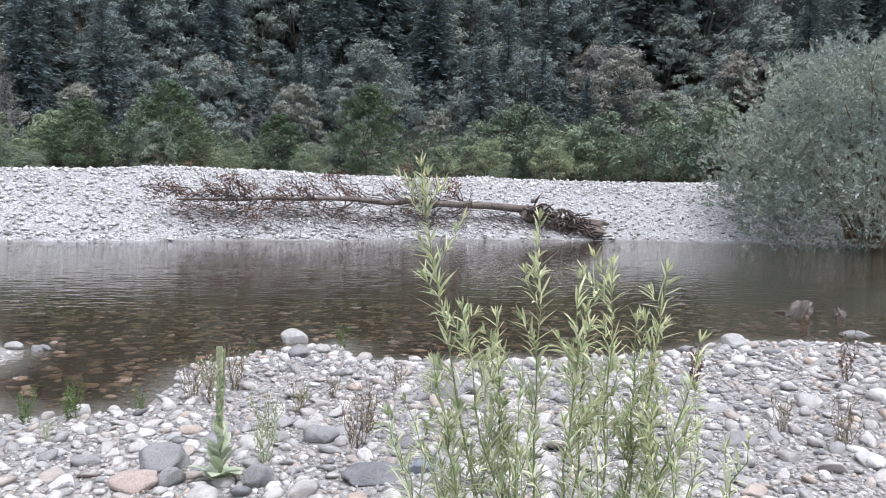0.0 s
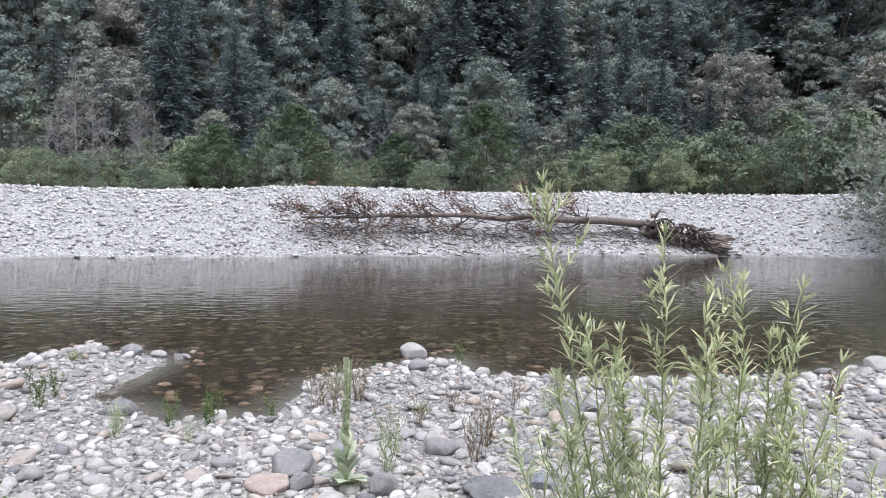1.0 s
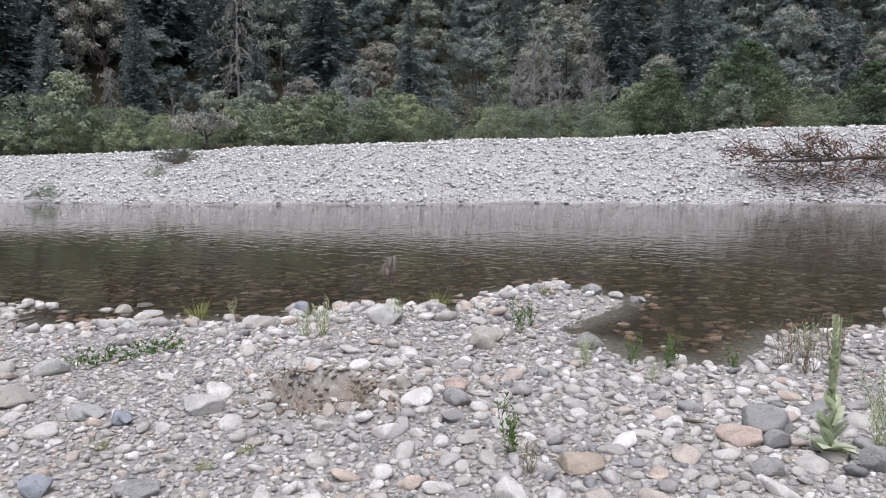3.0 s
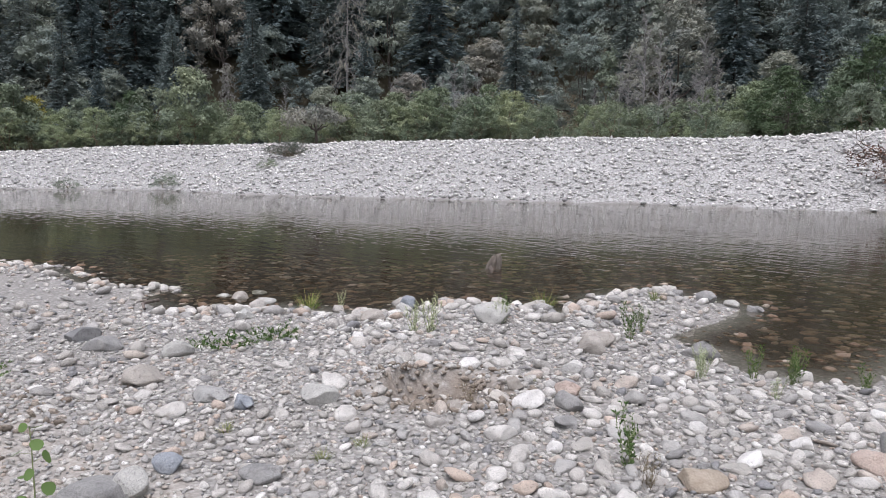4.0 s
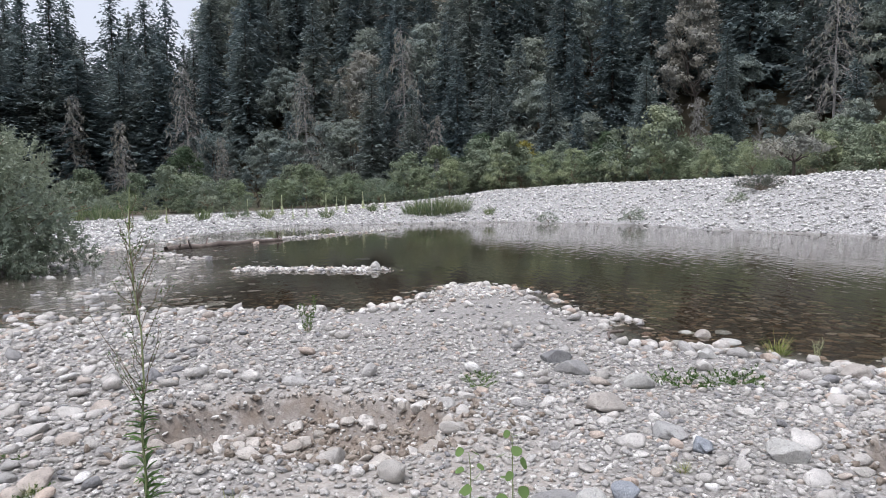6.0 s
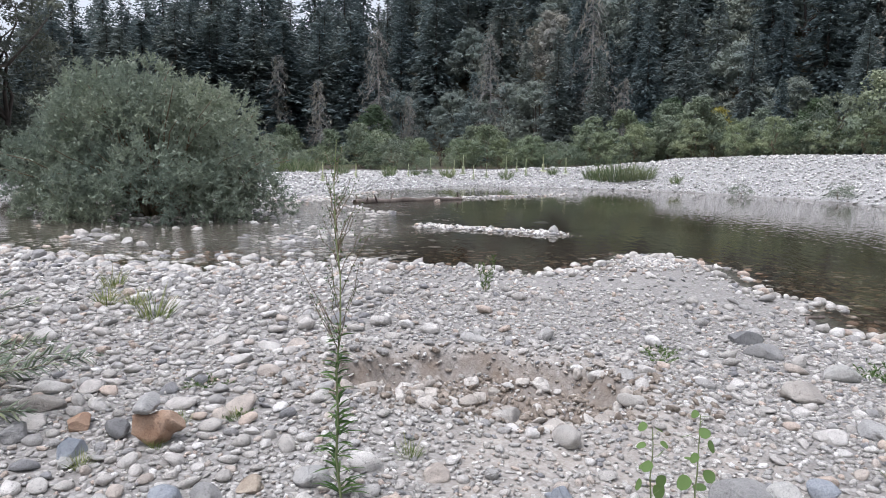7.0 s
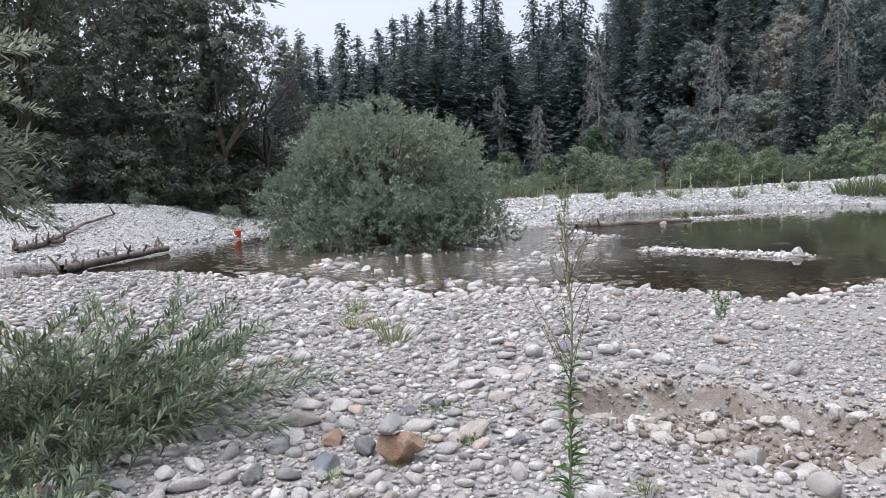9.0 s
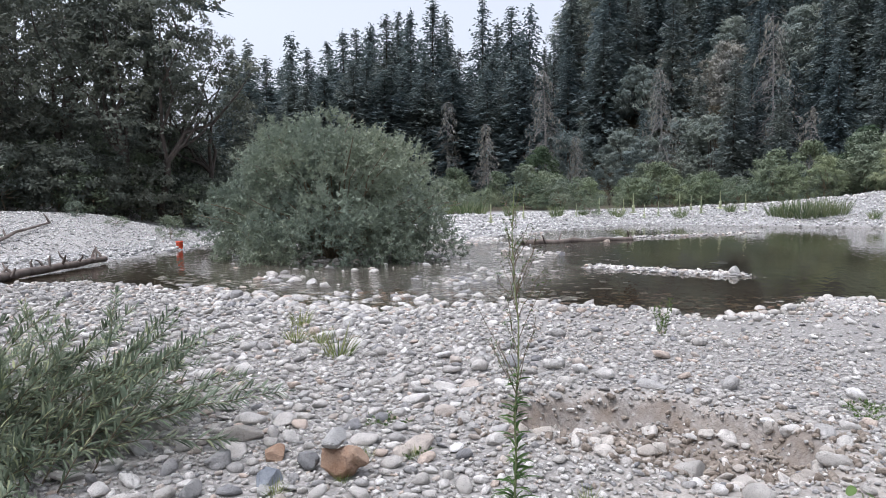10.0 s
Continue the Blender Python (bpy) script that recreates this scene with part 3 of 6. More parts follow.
def turn_matrices(yaw, tilt_x, tilt_y):
    cz, sz, cx, sx, cy, sy = np.cos(yaw), np.sin(yaw), np.cos(tilt_x), np.sin(tilt_x), np.cos(tilt_y), np.sin(tilt_y)
    o, i = np.zeros_like(yaw), np.ones_like(yaw)
    rz = np.stack([cz, -sz, o, sz, cz, o, o, o, i], -1).reshape(-1, 3, 3)
    rx = np.stack([i, o, o, o, cx, -sx, o, sx, cx], -1).reshape(-1, 3, 3)
    ry = np.stack([cy, o, sy, o, i, o, -sy, o, cy], -1).reshape(-1, 3, 3)
    return rz @ rx @ ry


def stone_field(xyz, radius, shapes, f, g, tilt=0.25, sink=0.3):
    n = len(xyz)
    pick = g.integers(0, len(shapes), n)
    turn = turn_matrices(g.uniform(0, 6.283, n), g.normal(0, tilt, n), g.normal(0, tilt, n))
    v = np.einsum("nij,nkj->nki", turn, np.array(shapes)[pick]) * radius[:, None, None]
    c = xyz.copy()
    c[:, 2] += radius * (0.55 - sink * 1.0) * 0.8
    v += c[:, None]
    k = len(shapes[0])
    faces = (np.arange(n)[:, None, None] * k + f).reshape(-1, 3)
    return v.reshape(-1, 3), faces


class Scatter:
    """Places discs on the plan without much overlap, the large ones first."""

    def __init__(self, cell=0.22):
        self.cell, self.grid = cell, {}

    def free(self, x, y, r, slack):
        c = self.cell
        k = int((r + 0.16) / c) + 1
        i, j = int(x // c), int(y // c)
        for a in range(i - k, i + k + 1):
            for b in range(j - k, j + k + 1):
                for px, py, pr in self.grid.get((a, b), ()):
                    if (px - x) ** 2 + (py - y) ** 2 < ((pr + r) * slack) ** 2:
                        return False
        return True

    def add(self, x, y, r):
        self.grid.setdefault((int(x // self.cell), int(y // self.cell)), []).append((x, y, r))


def polar_points(n, az0, az1, d0, d1, g, power=0.5):
    az = np.radians(g.uniform(az0, az1, n))
    d = (d0 ** (1 / power) + g.uniform(0, 1, n) * (d1 ** (1 / power) - d0 ** (1 / power))) ** power
    return -np.sin(az) * d, np.cos(az) * d


def is_dry(x, y, margin=0.0):
    z = ground_height(x, y)[0]
    return z > WATER + margin


# ---- boulders that stand out, each a thing of its own ----
BOULDERS = {}
for _k, _lev, _ang, _rgh in (("round", 3, 0.3, 0.075), ("blocky", 3, 1.4, 0.10)):
    BOULDERS[_k] = stone_shapes(_lev, 7, 11 if _k == "round" else 12, _ang, _rgh)
taken = Scatter()


def boulder(x, y, r, mat, label, shape="round", flat=1.0, yaw=0.0, tilt=0.0, sink=0.3, pick=0, lift=0.0, name="boulder"):
    shapes, f = BOULDERS[shape]
    v = shapes[pick % 7].copy()
    v[:, 2] *= flat * 1.15
    v[:, 2] -= v[:, 2].min()
    h = v[:, 2].max()
    me = mesh_of(name, v * r, [f], mat, True)
    ob = new(name, me)
    ob.matrix_world = pose(x, y, gz(x, y) - sink * h * r + lift, tilt, 0, yaw)
    taken.add(x, y, r * 0.9)
    return tagged(ob, label, "rock")


for row in [
    (-0.34, 4.58, 0.20, M_DARK, "dark slate-grey boulder with a broken face on the cobble bank", "blocky", 0.75, 10, 0, 0.25, 4),
    (-0.04, 4.74, 0.13, M_BLUE, "two-toned blue-grey and white rock beside the slate boulder", "blocky", 1.2, 60, 0, 0.25, 1),
    (-1.69, 4.82, 0.16, M_GREY, "smooth grey pitted boulder lying among cobbles", "round", 1.0, 5, 0, 0.25, 2),
    (-1.69, 4.42, 0.125, M_PINK, "pinkish tan rounded stone on the cobble bank", "round", 1.0, 20, 0, 0.25, 3),
    (-1.52, 4.52, 0.095, M_GREY, "grey rounded stone next to a mullein", "round", 1.2, 70, 0, 0.25, 4),
    (-1.0, 4.48, 0.095, M_GREY, "grey egg-shaped stone on the cobble bank", "round", 1.3, 30, 0, 0.2, 5),
    (-0.79, 5.38, 0.11, M_GREY, "dark grey rounded stone by dry weeds", "round", 1.2, 0, 0, 0.2, 6),
    (0.19, 6.65, 0.24, M_GREY, "large grey boulder behind willow stems", "blocky", 0.9, 0, 0, 0.25, 2),
    (-1.88, 9.75, 0.175, M_PALE, "white block of rock standing in shallow water", "blocky", 1.25, 0, 0, 0.15, 3),
    (-1.52, 8.35, 0.15, M_GREY, "round dark grey stone at the tip of the cobbles", "round", 1.25, 40, 0, 0.15, 1),
    (3.95, 10.05, 0.16, M_PALE, "pale rounded rock at the waterline", "round", 1.1, 0, 0, 0.3, 2),
    (6.3, 11.3, 0.26, M_GREY, "flat grey rock half in the water", "round", 0.7, 0, 0, 0.3, 4),
    (-4.48, 2.53, 0.145, M_PALE, "flat-topped pale grey block on the gravel", "blocky", 1.0, 75, 0, 0.25, 5),
    (-2.18, 3.42, 0.175, M_OCHRE, "long tan boulder with dark stains on the cobbles", "blocky", 0.85, 25, 0, 0.25, 0),
    (-1.39, 3.97, 0.10, M_GREY, "flat grey stone on the cobble bank", "round", 0.9, 50, 0, 0.3, 5),
    (-4.62, 5.66, 0.15, M_TAN, "tan rounded boulder on the low spit", "round", 1.1, 50, 0, 0.25, 6),
    (-5.2, 6.25, 0.12, M_PALE, "pale rounded stone on the low spit", "round", 1.1, 0, 0, 0.3, 1),
    (-6.02, 5.65, 0.17, M_PALE, "big white rounded boulder at the waterline", "round", 1.1, 45, 0, 0.25, 3),
    (-3.96, 6.38, 0.18, M_GREY, "angular grey boulder at the edge of the spit", "blocky", 1.0, 20, 0, 0.2, 6),
    (-5.3, 8.75, 0.13, M_GREY, "wet dark stone at the end of the spit", "round", 1.2, 0, 0, 0.2, 0),
    (-5.0, 8.9, 0.12, M_PALE, "pale stone at the end of the spit", "round", 1.1, 0, 0, 0.2, 1),
    (-4.72, 8.95, 0.11, M_GREY, "grey stone at the end of the spit", "blocky", 1.1, 0, 0, 0.2, 2),
    (-3.59, 4.02, 0.095, M_PINK, "pinkish round cobble near a dug hollow", "round", 1.3, 0, 0, 0.2, 3),
    (-7.72, 5.72, 0.13, M_BLUE, "blue-grey stone standing in shallow water", "round", 1.1, 0, 0, 0.1, 5),
    (-7.5, 5.5, 0.12, M_PALE, "white stone in the shallows", "round", 1.0, 0, 0, 0.1, 6),
    (-7.25, 4.85, 0.16, M_TAN, "tan rounded stone at the waterline", "round", 0.9, 0, 0, 0.3, 2),
    (-5.72, 1.76, 0.18, M_TAN, "large tan-grey granite block on the cobbles", "blocky", 1.15, 100, 0, 0.2, 4),
    (-7.75, 1.86, 0.205, M_DARK, "dark purple-grey boulder near the waterline", "blocky", 0.95, 80, 0, 0.3, 1),
    (-7.15, 1.88, 0.17, M_GREY, "low grey rounded boulder by the waterline", "round", 0.9, 60, 0, 0.35, 4),
    (-4.66, 2.07, 0.085, M_BLUE, "blue-grey cobble standing on end", "blocky", 1.3, 0, 0, 0.2, 2),
    (-9.25, 4.5, 0.185, M_PALE, "white angular rock standing in the shallows", "blocky", 1.0, 60, 0, 0.1, 0),
    (-10.0, 4.25, 0.15, M_PALE, "white rounded stone in the shallows", "round", 1.2, 0, 0, 0.1, 1),
    (-9.75, 4.35, 0.14, M_TAN, "pale tan stone in the shallows", "round", 1.2, 0, 0, 0.1, 2),
    (-9.95, 4.75, 0.14, M_PALE, "pale stone in the shallows", "round", 1.1, 0, 0, 0.1, 3),
    (-3.86, 0.92, 0.18, M_GREY, "big dark-speckled grey boulder beside a poplar seedling", "round", 0.75, 80, 0, 0.35, 5),
    (-4.2, -3.08, 0.125, M_TAN, "tilted flat tan rock on the cobbles", "blocky", 0.8, 120, 40, 0.15, 3),
    (-3.94, -2.66, 0.10, M_RUST, "small rust-brown rock by the stacked stones", "blocky", 0.9, 30, 0, 0.25, 5),
    (-3.89, -2.39, 0.09, M_DARK, "dark grey-blue stone by the stacked stones", "round", 1.1, 60, 0, 0.2, 4),
    (-3.63, -2.48, 0.115, M_BLUE, "slate-blue flat stone on the cobbles", "blocky", 0.9, 0, 0, 0.3, 6),
    (-3.47, -2.40, 0.058, M_PALE, "small white angular stone", "blocky", 1.2, 0, 0, 0.2, 1),
    (-3.72, -2.89, 0.095, M_GREY, "grey rounded stone on the cobbles", "round", 1.0, 20, 0, 0.3, 2),
    (-14.76, -9.1, 0.2, M_PALE, "bright white rock standing in the riffle", "blocky", 1.1, 30, 0, 0.15, 4),
    (-12.85, -1.55, 0.15, M_PALE, "white rock at the waterline", "blocky", 1.0, 0, 0, 0.2, 0),
    (-12.7, -1.15, 0.13, M_TAN, "tan flat rock at the waterline", "round", 0.8, 0, 0, 0.2, 1),
    (-19.4, -0.1, 0.21, M_PALE, "pale boulder at the end of a cobble weir", "round", 1.1, 0, 0, 0.2, 6),
    (-24.1, -5.4, 0.22, M_DARK, "dark wet rock in the riffle", "blocky", 1.1, 0, 0, 0.1, 3),
    (-24.2, -0.5, 0.3, M_GREY, "low grey rock in the pool", "round", 0.9, 0, 0, -0.9, 2),
    (-2.80, -2.42, 0.165, M_GREY, "large speckled grey boulder among cobbles", "round", 1.0, 30, 0, 0.3, 3),
    (-3.28, -1.56, 0.092, M_GREY, "round mid-grey cobble in a cluster of stones", "round", 1.35, 40, 0, 0.2, 1),
    (-3.19, -1.72, 0.09, M_BLUE, "slate-blue cobble in a cluster of stones", "round", 1.2, 80, 0, 0.25, 2),
    (-3.46, -1.42, 0.092, M_OCHRE, "brown angular cobble in a cluster of stones", "blocky", 0.9, 10, 0, 0.25, 4),
    (-3.57, -1.16, 0.10, M_PALEGREY, "flat pale grey cobble beside a tall weed", "round", 0.8, 100, 0, 0.25, 5),
    (-3.30, -2.75, 0.075, M_GREY, "grey rounded cobble on the gravel", "round", 1.3, 15, 0, 0.2, 6),
    (-3.66, 0.06, 0.105, M_BLUE, "white and grey angular rock on sandy gravel", "blocky", 1.0, 35, 15, 0.2, 6),
    (-3.84, 1.10, 0.085, M_PALE, "pale egg-shaped cobble on the gravel", "round", 1.5, 95, 0, 0.15, 2),
    (-4.02, 1.34, 0.075, M_BLUE, "blue-grey rounded cobble on the gravel", "round", 1.2, 60, 0, 0.2, 0),
    (-6.48, 2.30, 0.15, M_PALE, "smooth pale boulder lying on the cobbles", "round", 0.95, 100, 0, 0.25, 4),
    (-4.98, 1.99, 0.145, M_PALEGREY, "pale grey flat-topped boulder on the cobbles", "blocky", 0.8, 15, 0, 0.25, 2),
    (-3.62, 1.68, 0.105, M_GREY, "grey flat cobble on the gravel", "round", 0.8, 45, 0, 0.25, 3),
    (-3.42, 3.82, 0.10, M_GREY, "round grey cobble on the bank", "round", 1.3, 0, 0, 0.2, 6),
    (-4.45, 5.35, 0.135, M_TAN, "tan rounded boulder on the low spit", "round", 1.1, 30, 0, 0.25, 5),
    (-5.82, 5.42, 0.19, M_PALE, "white leaning boulder at the waterline", "round", 1.05, 40, 0, 0.2, 0),
    (-7.85, 3.55, 0.13, M_PALE, "white angular stone in the shallows", "blocky", 0.9, 10, 0, 0.2, 5),
    (-11.9, -9.0, 0.16, M_GREY, "grey rock at the channel edge", "round", 1.1, 0, 0, 0.1, 5),
]:
    boulder(*row)

# a rust-orange rock with a grey stone balanced on it
base_h = boulder(-3.90, -2.14, 0.145, M_RUST, "rust-orange broken rock with a grey stone balanced on top", "blocky", 1.35, 115, 0, 0.1, 2).dimensions[2]
boulder(-3.89, -2.20, 0.105, M_PALEGREY, "smooth grey oval stone resting on a rust-orange rock", "round", 0.8, 20, 10, 0.0, 6, base_h * 0.80)

# ---- cobbles of the near bank ----
g = np.random.default_rng(21)
SOILED = lambda x, y: ground_height(x, y)[1]
placed = {"large": [], "mid": [], "small": []}
for kind, tries, rlo, rhi, dmax, slack, az0, dmin in (("large", 7000, 0.075, 0.135, 19, 0.95, -36, 2.4), ("mid", 34000, 0.042, 0.078, 14, 0.90, -36, 2.4), ("mid", 16000, 0.035, 0.065, 19, 0.86, 92, 9.0), ("small", 30000, 0.024, 0.042, 10, 0.84, -36, 2.4), ("small", 36000, 0.018, 0.032, 6.5, 0.80, -36, 2.4)):
    x, y = polar_points(tries, az0, 152, dmin, dmax, g, 0.62)
    ok = inside(x, y, np.concatenate([SEG_N, [(0, -60), (60, -60)]])) & is_dry(x, y, -0.03)
    x, y = x[ok], y[ok]
    r = rlo + (rhi - rlo) * g.uniform(0, 1, len(x)) ** (2.2 if kind == "large" else 1.5)
    soil = SOILED(x, y)
    keep = g.uniform(0, 1, len(x)) > soil * (0.9 if kind != "small" else 0.6)
    if kind != "small":
        az = np.degrees(np.arctan2(-x, y))
        stony = np.interp(az, [-36, 30, 48, 70, 80, 100, 112, 152], [1.0, 1.0, 0.6, 0.42, 0.3, 0.42, 1.0, 1.0])
        patch = sstep(-0.35, 0.45, smooth_noise(x, y, 1.2, 21))
        r = np.where(kind == "mid", r * np.interp(az, [50, 72, 102, 116], [1.0, 0.78, 0.78, 1.0]), r)
        keep &= g.uniform(0, 1, len(x)) < stony * ((0.15 + 0.75 * patch) if kind == "large" else (0.55 + 0.45 * patch))
    for px, py, pr in zip(x[keep], y[keep], r[keep]):
        if taken.free(px, py, pr, slack):
            taken.add(px, py, pr)
            placed[kind].append((px, py, pr))

lg = np.array(placed["large"])
md = np.array(placed["mid"])
sm = np.array(placed["small"])
lg_d = np.hypot(lg[:, 0], lg[:, 1])
order = np.argsort(lg_d)
single, rest = lg[order[:300]], lg[order[300:]]
SHAPES_1, FACES_1 = stone_shapes(1, 24, 31, 0.55, 0.09)
SHAPES_2, FACES_2 = stone_shapes(2, 12, 32, 0.6, 0.09)
SHAPES_0, FACES_0 = stone_shapes(-1, 24, 33, 0.6, 0.12)


def heights(a):
    z = ground_height(a[:, 0], a[:, 1])[0]
    return np.stack([a[:, 0], a[:, 1], z], -1)


def stuff(name, verts, faces, mat, label, category):
    return tagged(new(name, mesh_of(name, verts, [faces], mat, True)), label, category, kind="stuff")


OCT_V, OCT_F = stone_shapes(0, 16, 34, 0.2, 0.06)
both = np.concatenate([rest, md])
near_by = np.hypot(both[:, 0], both[:, 1]) < 6.5
pieces = [stone_field(heights(a), a[:, 2], v, f, g, sink=0.2) for a, v, f in ((both[near_by], SHAPES_1, FACES_1), (both[~near_by], SHAPES_0, FACES_0))]
v, f = join(pieces)
stuff("cobbles", v, f, M_COBBLE, "pale grey and white rounded river cobbles covering the bank", "cobbles")
near_by = np.hypot(sm[:, 0], sm[:, 1]) < 4.6
v, f = join([stone_field(heights(a), a[:, 2], v, f, g) for a, v, f in ((sm[near_by], SHAPES_0, FACES_0), (sm[~near_by], OCT_V, OCT_F))])
stuff("small_cobbles", v, f, M_COBBLE, "small pale river stones filling between the cobbles", "pebbles")
x, y = polar_points(31000, -36, 152, 2.4, 9.0, g, 0.7)
ok = inside(x, y, np.concatenate([SEG_N, [(0, -60), (60, -60)]])) & is_dry(x, y, 0)
peb = np.stack([x[ok], y[ok], g.uniform(0.008, 0.021, ok.sum())], -1)
PEB_V, PEB_F = stone_shapes(-2, 16, 35, 0.0, 0.14)
v, f = stone_field(heights(peb), peb[:, 2] * 1.15, PEB_V, PEB_F, g, sink=0.1)
stuff("pebbles", v, f, M_COBBLE, "fine pale pebbles on sandy gravel", "pebbles")

# ---- clods and rocks in the two dug pits ----
pit = []
for cx, cy, ax, ay, n in ((-5.45, -0.45, 0.8, 1.25, 2400), (-4.15, 3.36, 0.6, 0.55, 900)):
    pit.append(np.stack([cx + g.normal(0, ax * 0.5, n), cy + g.normal(0, ay * 0.5, n), 0.008 + 0.045 * g.uniform(0, 1, n) ** 2.6], -1))
pit = np.concatenate(pit)
CLOD_V, CLOD_F = stone_shapes(-1, 16, 36, 1.0, 0.16)
v, f = stone_field(heights(pit), pit[:, 2], CLOD_V, CLOD_F, g, 0.6, 0.2)
stuff("earth_clods", v, f, M_DIRT, "brown earth clods and dirty stones in dug hollows", "earth")
pit = []
for cx, cy, ax, ay, n in ((-5.5, -0.4, 0.62, 1.0, 120), (-4.95, -0.45, 0.30, 0.95, 60), (-5.25, -0.45, 0.3, 0.4, 30), (-4.1, 3.36, 0.42, 0.40, 30)):
    pit.append(np.stack([cx + g.uniform(-1, 1, n) * ax, cy + g.uniform(-1, 1, n) * ay, 0.028 + 0.075 * g.uniform(0, 1, n) ** 2.2], -1))
pit = np.concatenate(pit)
rock_meshes = [mesh_of("rock", q, [FACES_2], M_DUGROCK, True) for q in stone_shapes(2, 8, 37, 1.2, 0.12)[0]]
ph = heights(pit)
for k, (px, py, pr) in enumerate(pit):
    ob = new("rock", rock_meshes[k % 8])
    ob.parent = ground
    ob.matrix_world = Matrix.Translation((px, py, ph[k, 2] + pr * 0.22)) @ Euler((g.normal(0, 0.4), g.normal(0, 0.4), g.uniform(0, 6.28))).to_matrix().to_4x4() @ Matrix.Scale(pr, 4)

# ---- stones of the bed near the bank, seen through the water, and in the riffle ----
x, y = polar_points(30000, -36, 152, 5, 16, g, 0.8)
ok = inside(x, y, RIVER) & (line_distance(x, y, SEG_N) < 4.5)
x, y = x[ok], y[ok]
bedst = np.stack([x, y, 0.03 + 0.11 * g.uniform(0, 1, len(x)) ** 2.5], -1)
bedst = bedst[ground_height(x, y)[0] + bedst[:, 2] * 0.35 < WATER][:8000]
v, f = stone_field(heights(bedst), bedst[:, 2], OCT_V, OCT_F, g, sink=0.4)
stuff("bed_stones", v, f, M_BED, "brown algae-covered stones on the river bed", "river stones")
x, y = polar_points(60000, 86, 135, 11, 45, g, 0.7)
ok = inside(x, y, RIFFLE) & inside(x, y, RIVER)
rif = np.stack([x[ok], y[ok], 0.06 + 0.14 * g.uniform(0, 1, ok.sum()) ** 2.6], -1)
rif = rif[g.uniform(0, 1, len(rif)) < 0.04 + 0.90 * np.maximum(0.7 * sstep(0.25, 0.7, smooth_noise(rif[:, 0], rif[:, 1], 1.6, 5)), 0.5 * (1 - sstep(0.5, 3.0, line_distance(rif[:, 0], rif[:, 1], SEG_N))))][:3000]
v, f = stone_field(heights(rif), rif[:, 2], OCT_V, OCT_F, g, sink=0.3)
stuff("riffle_stones", v, f, M_COBBLE, "wet grey stones breaking the surface of the riffle", "river stones")
wx = []
for (ax, ay), (bx, by), w, n in (((-19.3, -0.1), (-20.3, -3.6), 0.5, 420), ((-39.5, 0.6), (-30.5, -6.8), 0.6, 420), ((-15.9, 1.75), (-13.5, 1.75), 0.65, 900)):
    s = g.uniform(0, 1, n)
    wx.append(np.stack([ax + (bx - ax) * s + g.normal(0, w * 0.5, n), ay + (by - ay) * s + g.normal(0, w * 0.5, n), g.uniform(0.04, 0.11, n) if w != 0.65 else g.uniform(0.02, 0.06, n)], -1))
s = g.uniform(0, 1, 900) * (len(SEG_N) - 1)
i = s.astype(int)
sx = SEG_N[i] + (SEG_N[i + 1] - SEG_N[i]) * (s - i)[:, None] + g.normal(0, 0.32, (900, 2))
wx.append(np.stack([sx[:, 0], sx[:, 1], 0.05 + 0.10 * g.uniform(0, 1, 900) ** 2.2], -1)[(np.hypot(sx[:, 0], sx[:, 1]) < 22) & (sx[:, 0] < -5.6)])
wx = np.concatenate(wx)
wx = wx[is_dry(wx[:, 0], wx[:, 1], -0.09)]
v, f = stone_field(heights(wx), wx[:, 2], SHAPES_0, FACES_0, g, sink=0.2)
stuff("weir_stones", v, f, M_COBBLE, "pale cobbles piled in low weirs and standing in the shallows", "cobbles")

# ---- the gravel bar across the river ----
x, y = polar_points(230000, -36, 152, 24, 62, g, 0.6)
dfar = line_distance(x, y, SEG_F)
ok = ~inside(x, y, RIVER) & (line_distance(x, y, SEG_N) > dfar) & (dfar < 12.5)
x, y, dfar = x[ok], y[ok], dfar[ok]
bar = np.stack([x, y, 0.035 + 0.13 * g.uniform(0, 1, len(x)) ** 3.6], -1)
keep = g.uniform(0, 1, len(bar)) < np.where((np.degrees(np.arctan2(-x, y)) > 124) & (dfar > 0.8), 0.6, 1.0)
bar[:, 2] *= np.where((np.degrees(np.arctan2(-x, y)) > 124) & (dfar > 0.8), 0.5, 1.0)
bar = bar[keep][:60000]
x, y = polar_points(15000, 124, 152, 18, 42, g, 0.6)
ok = ~inside(x, y, RIVER) & (line_distance(x, y, SEG_N) > line_distance(x, y, SEG_F))
bar = np.concatenate([bar, np.stack([x[ok], y[ok], 0.02 + 0.05 * g.uniform(0, 1, ok.sum()) ** 2], -1)])
v, f = stone_field(heights(bar), bar[:, 2] * 1.1, PEB_V, PEB_F, g, sink=0.15)
stuff("bar_stones", v, f, M_BARSTONE, "pale stones covering the gravel bar across the river", "cobbles")

# ---- the nearest large cobbles, one by one ----
single_meshes = [mesh_of("cobble", s, [FACES_2], M_COBBLE_ONE, True) for s in SHAPES_2]
sh = heights(single)
for k, (px, py, pr) in enumerate(single):
    ob = new("cobble", single_meshes[k % 12])
    ob.parent = ground
    ob.matrix_world = Matrix.Translation((px, py, sh[k, 2] + pr * 0.16)) @ Euler((g.normal(0, 0.2), g.normal(0, 0.2), g.uniform(0, 6.28))).to_matrix().to_4x4() @ Matrix.Scale(pr, 4)


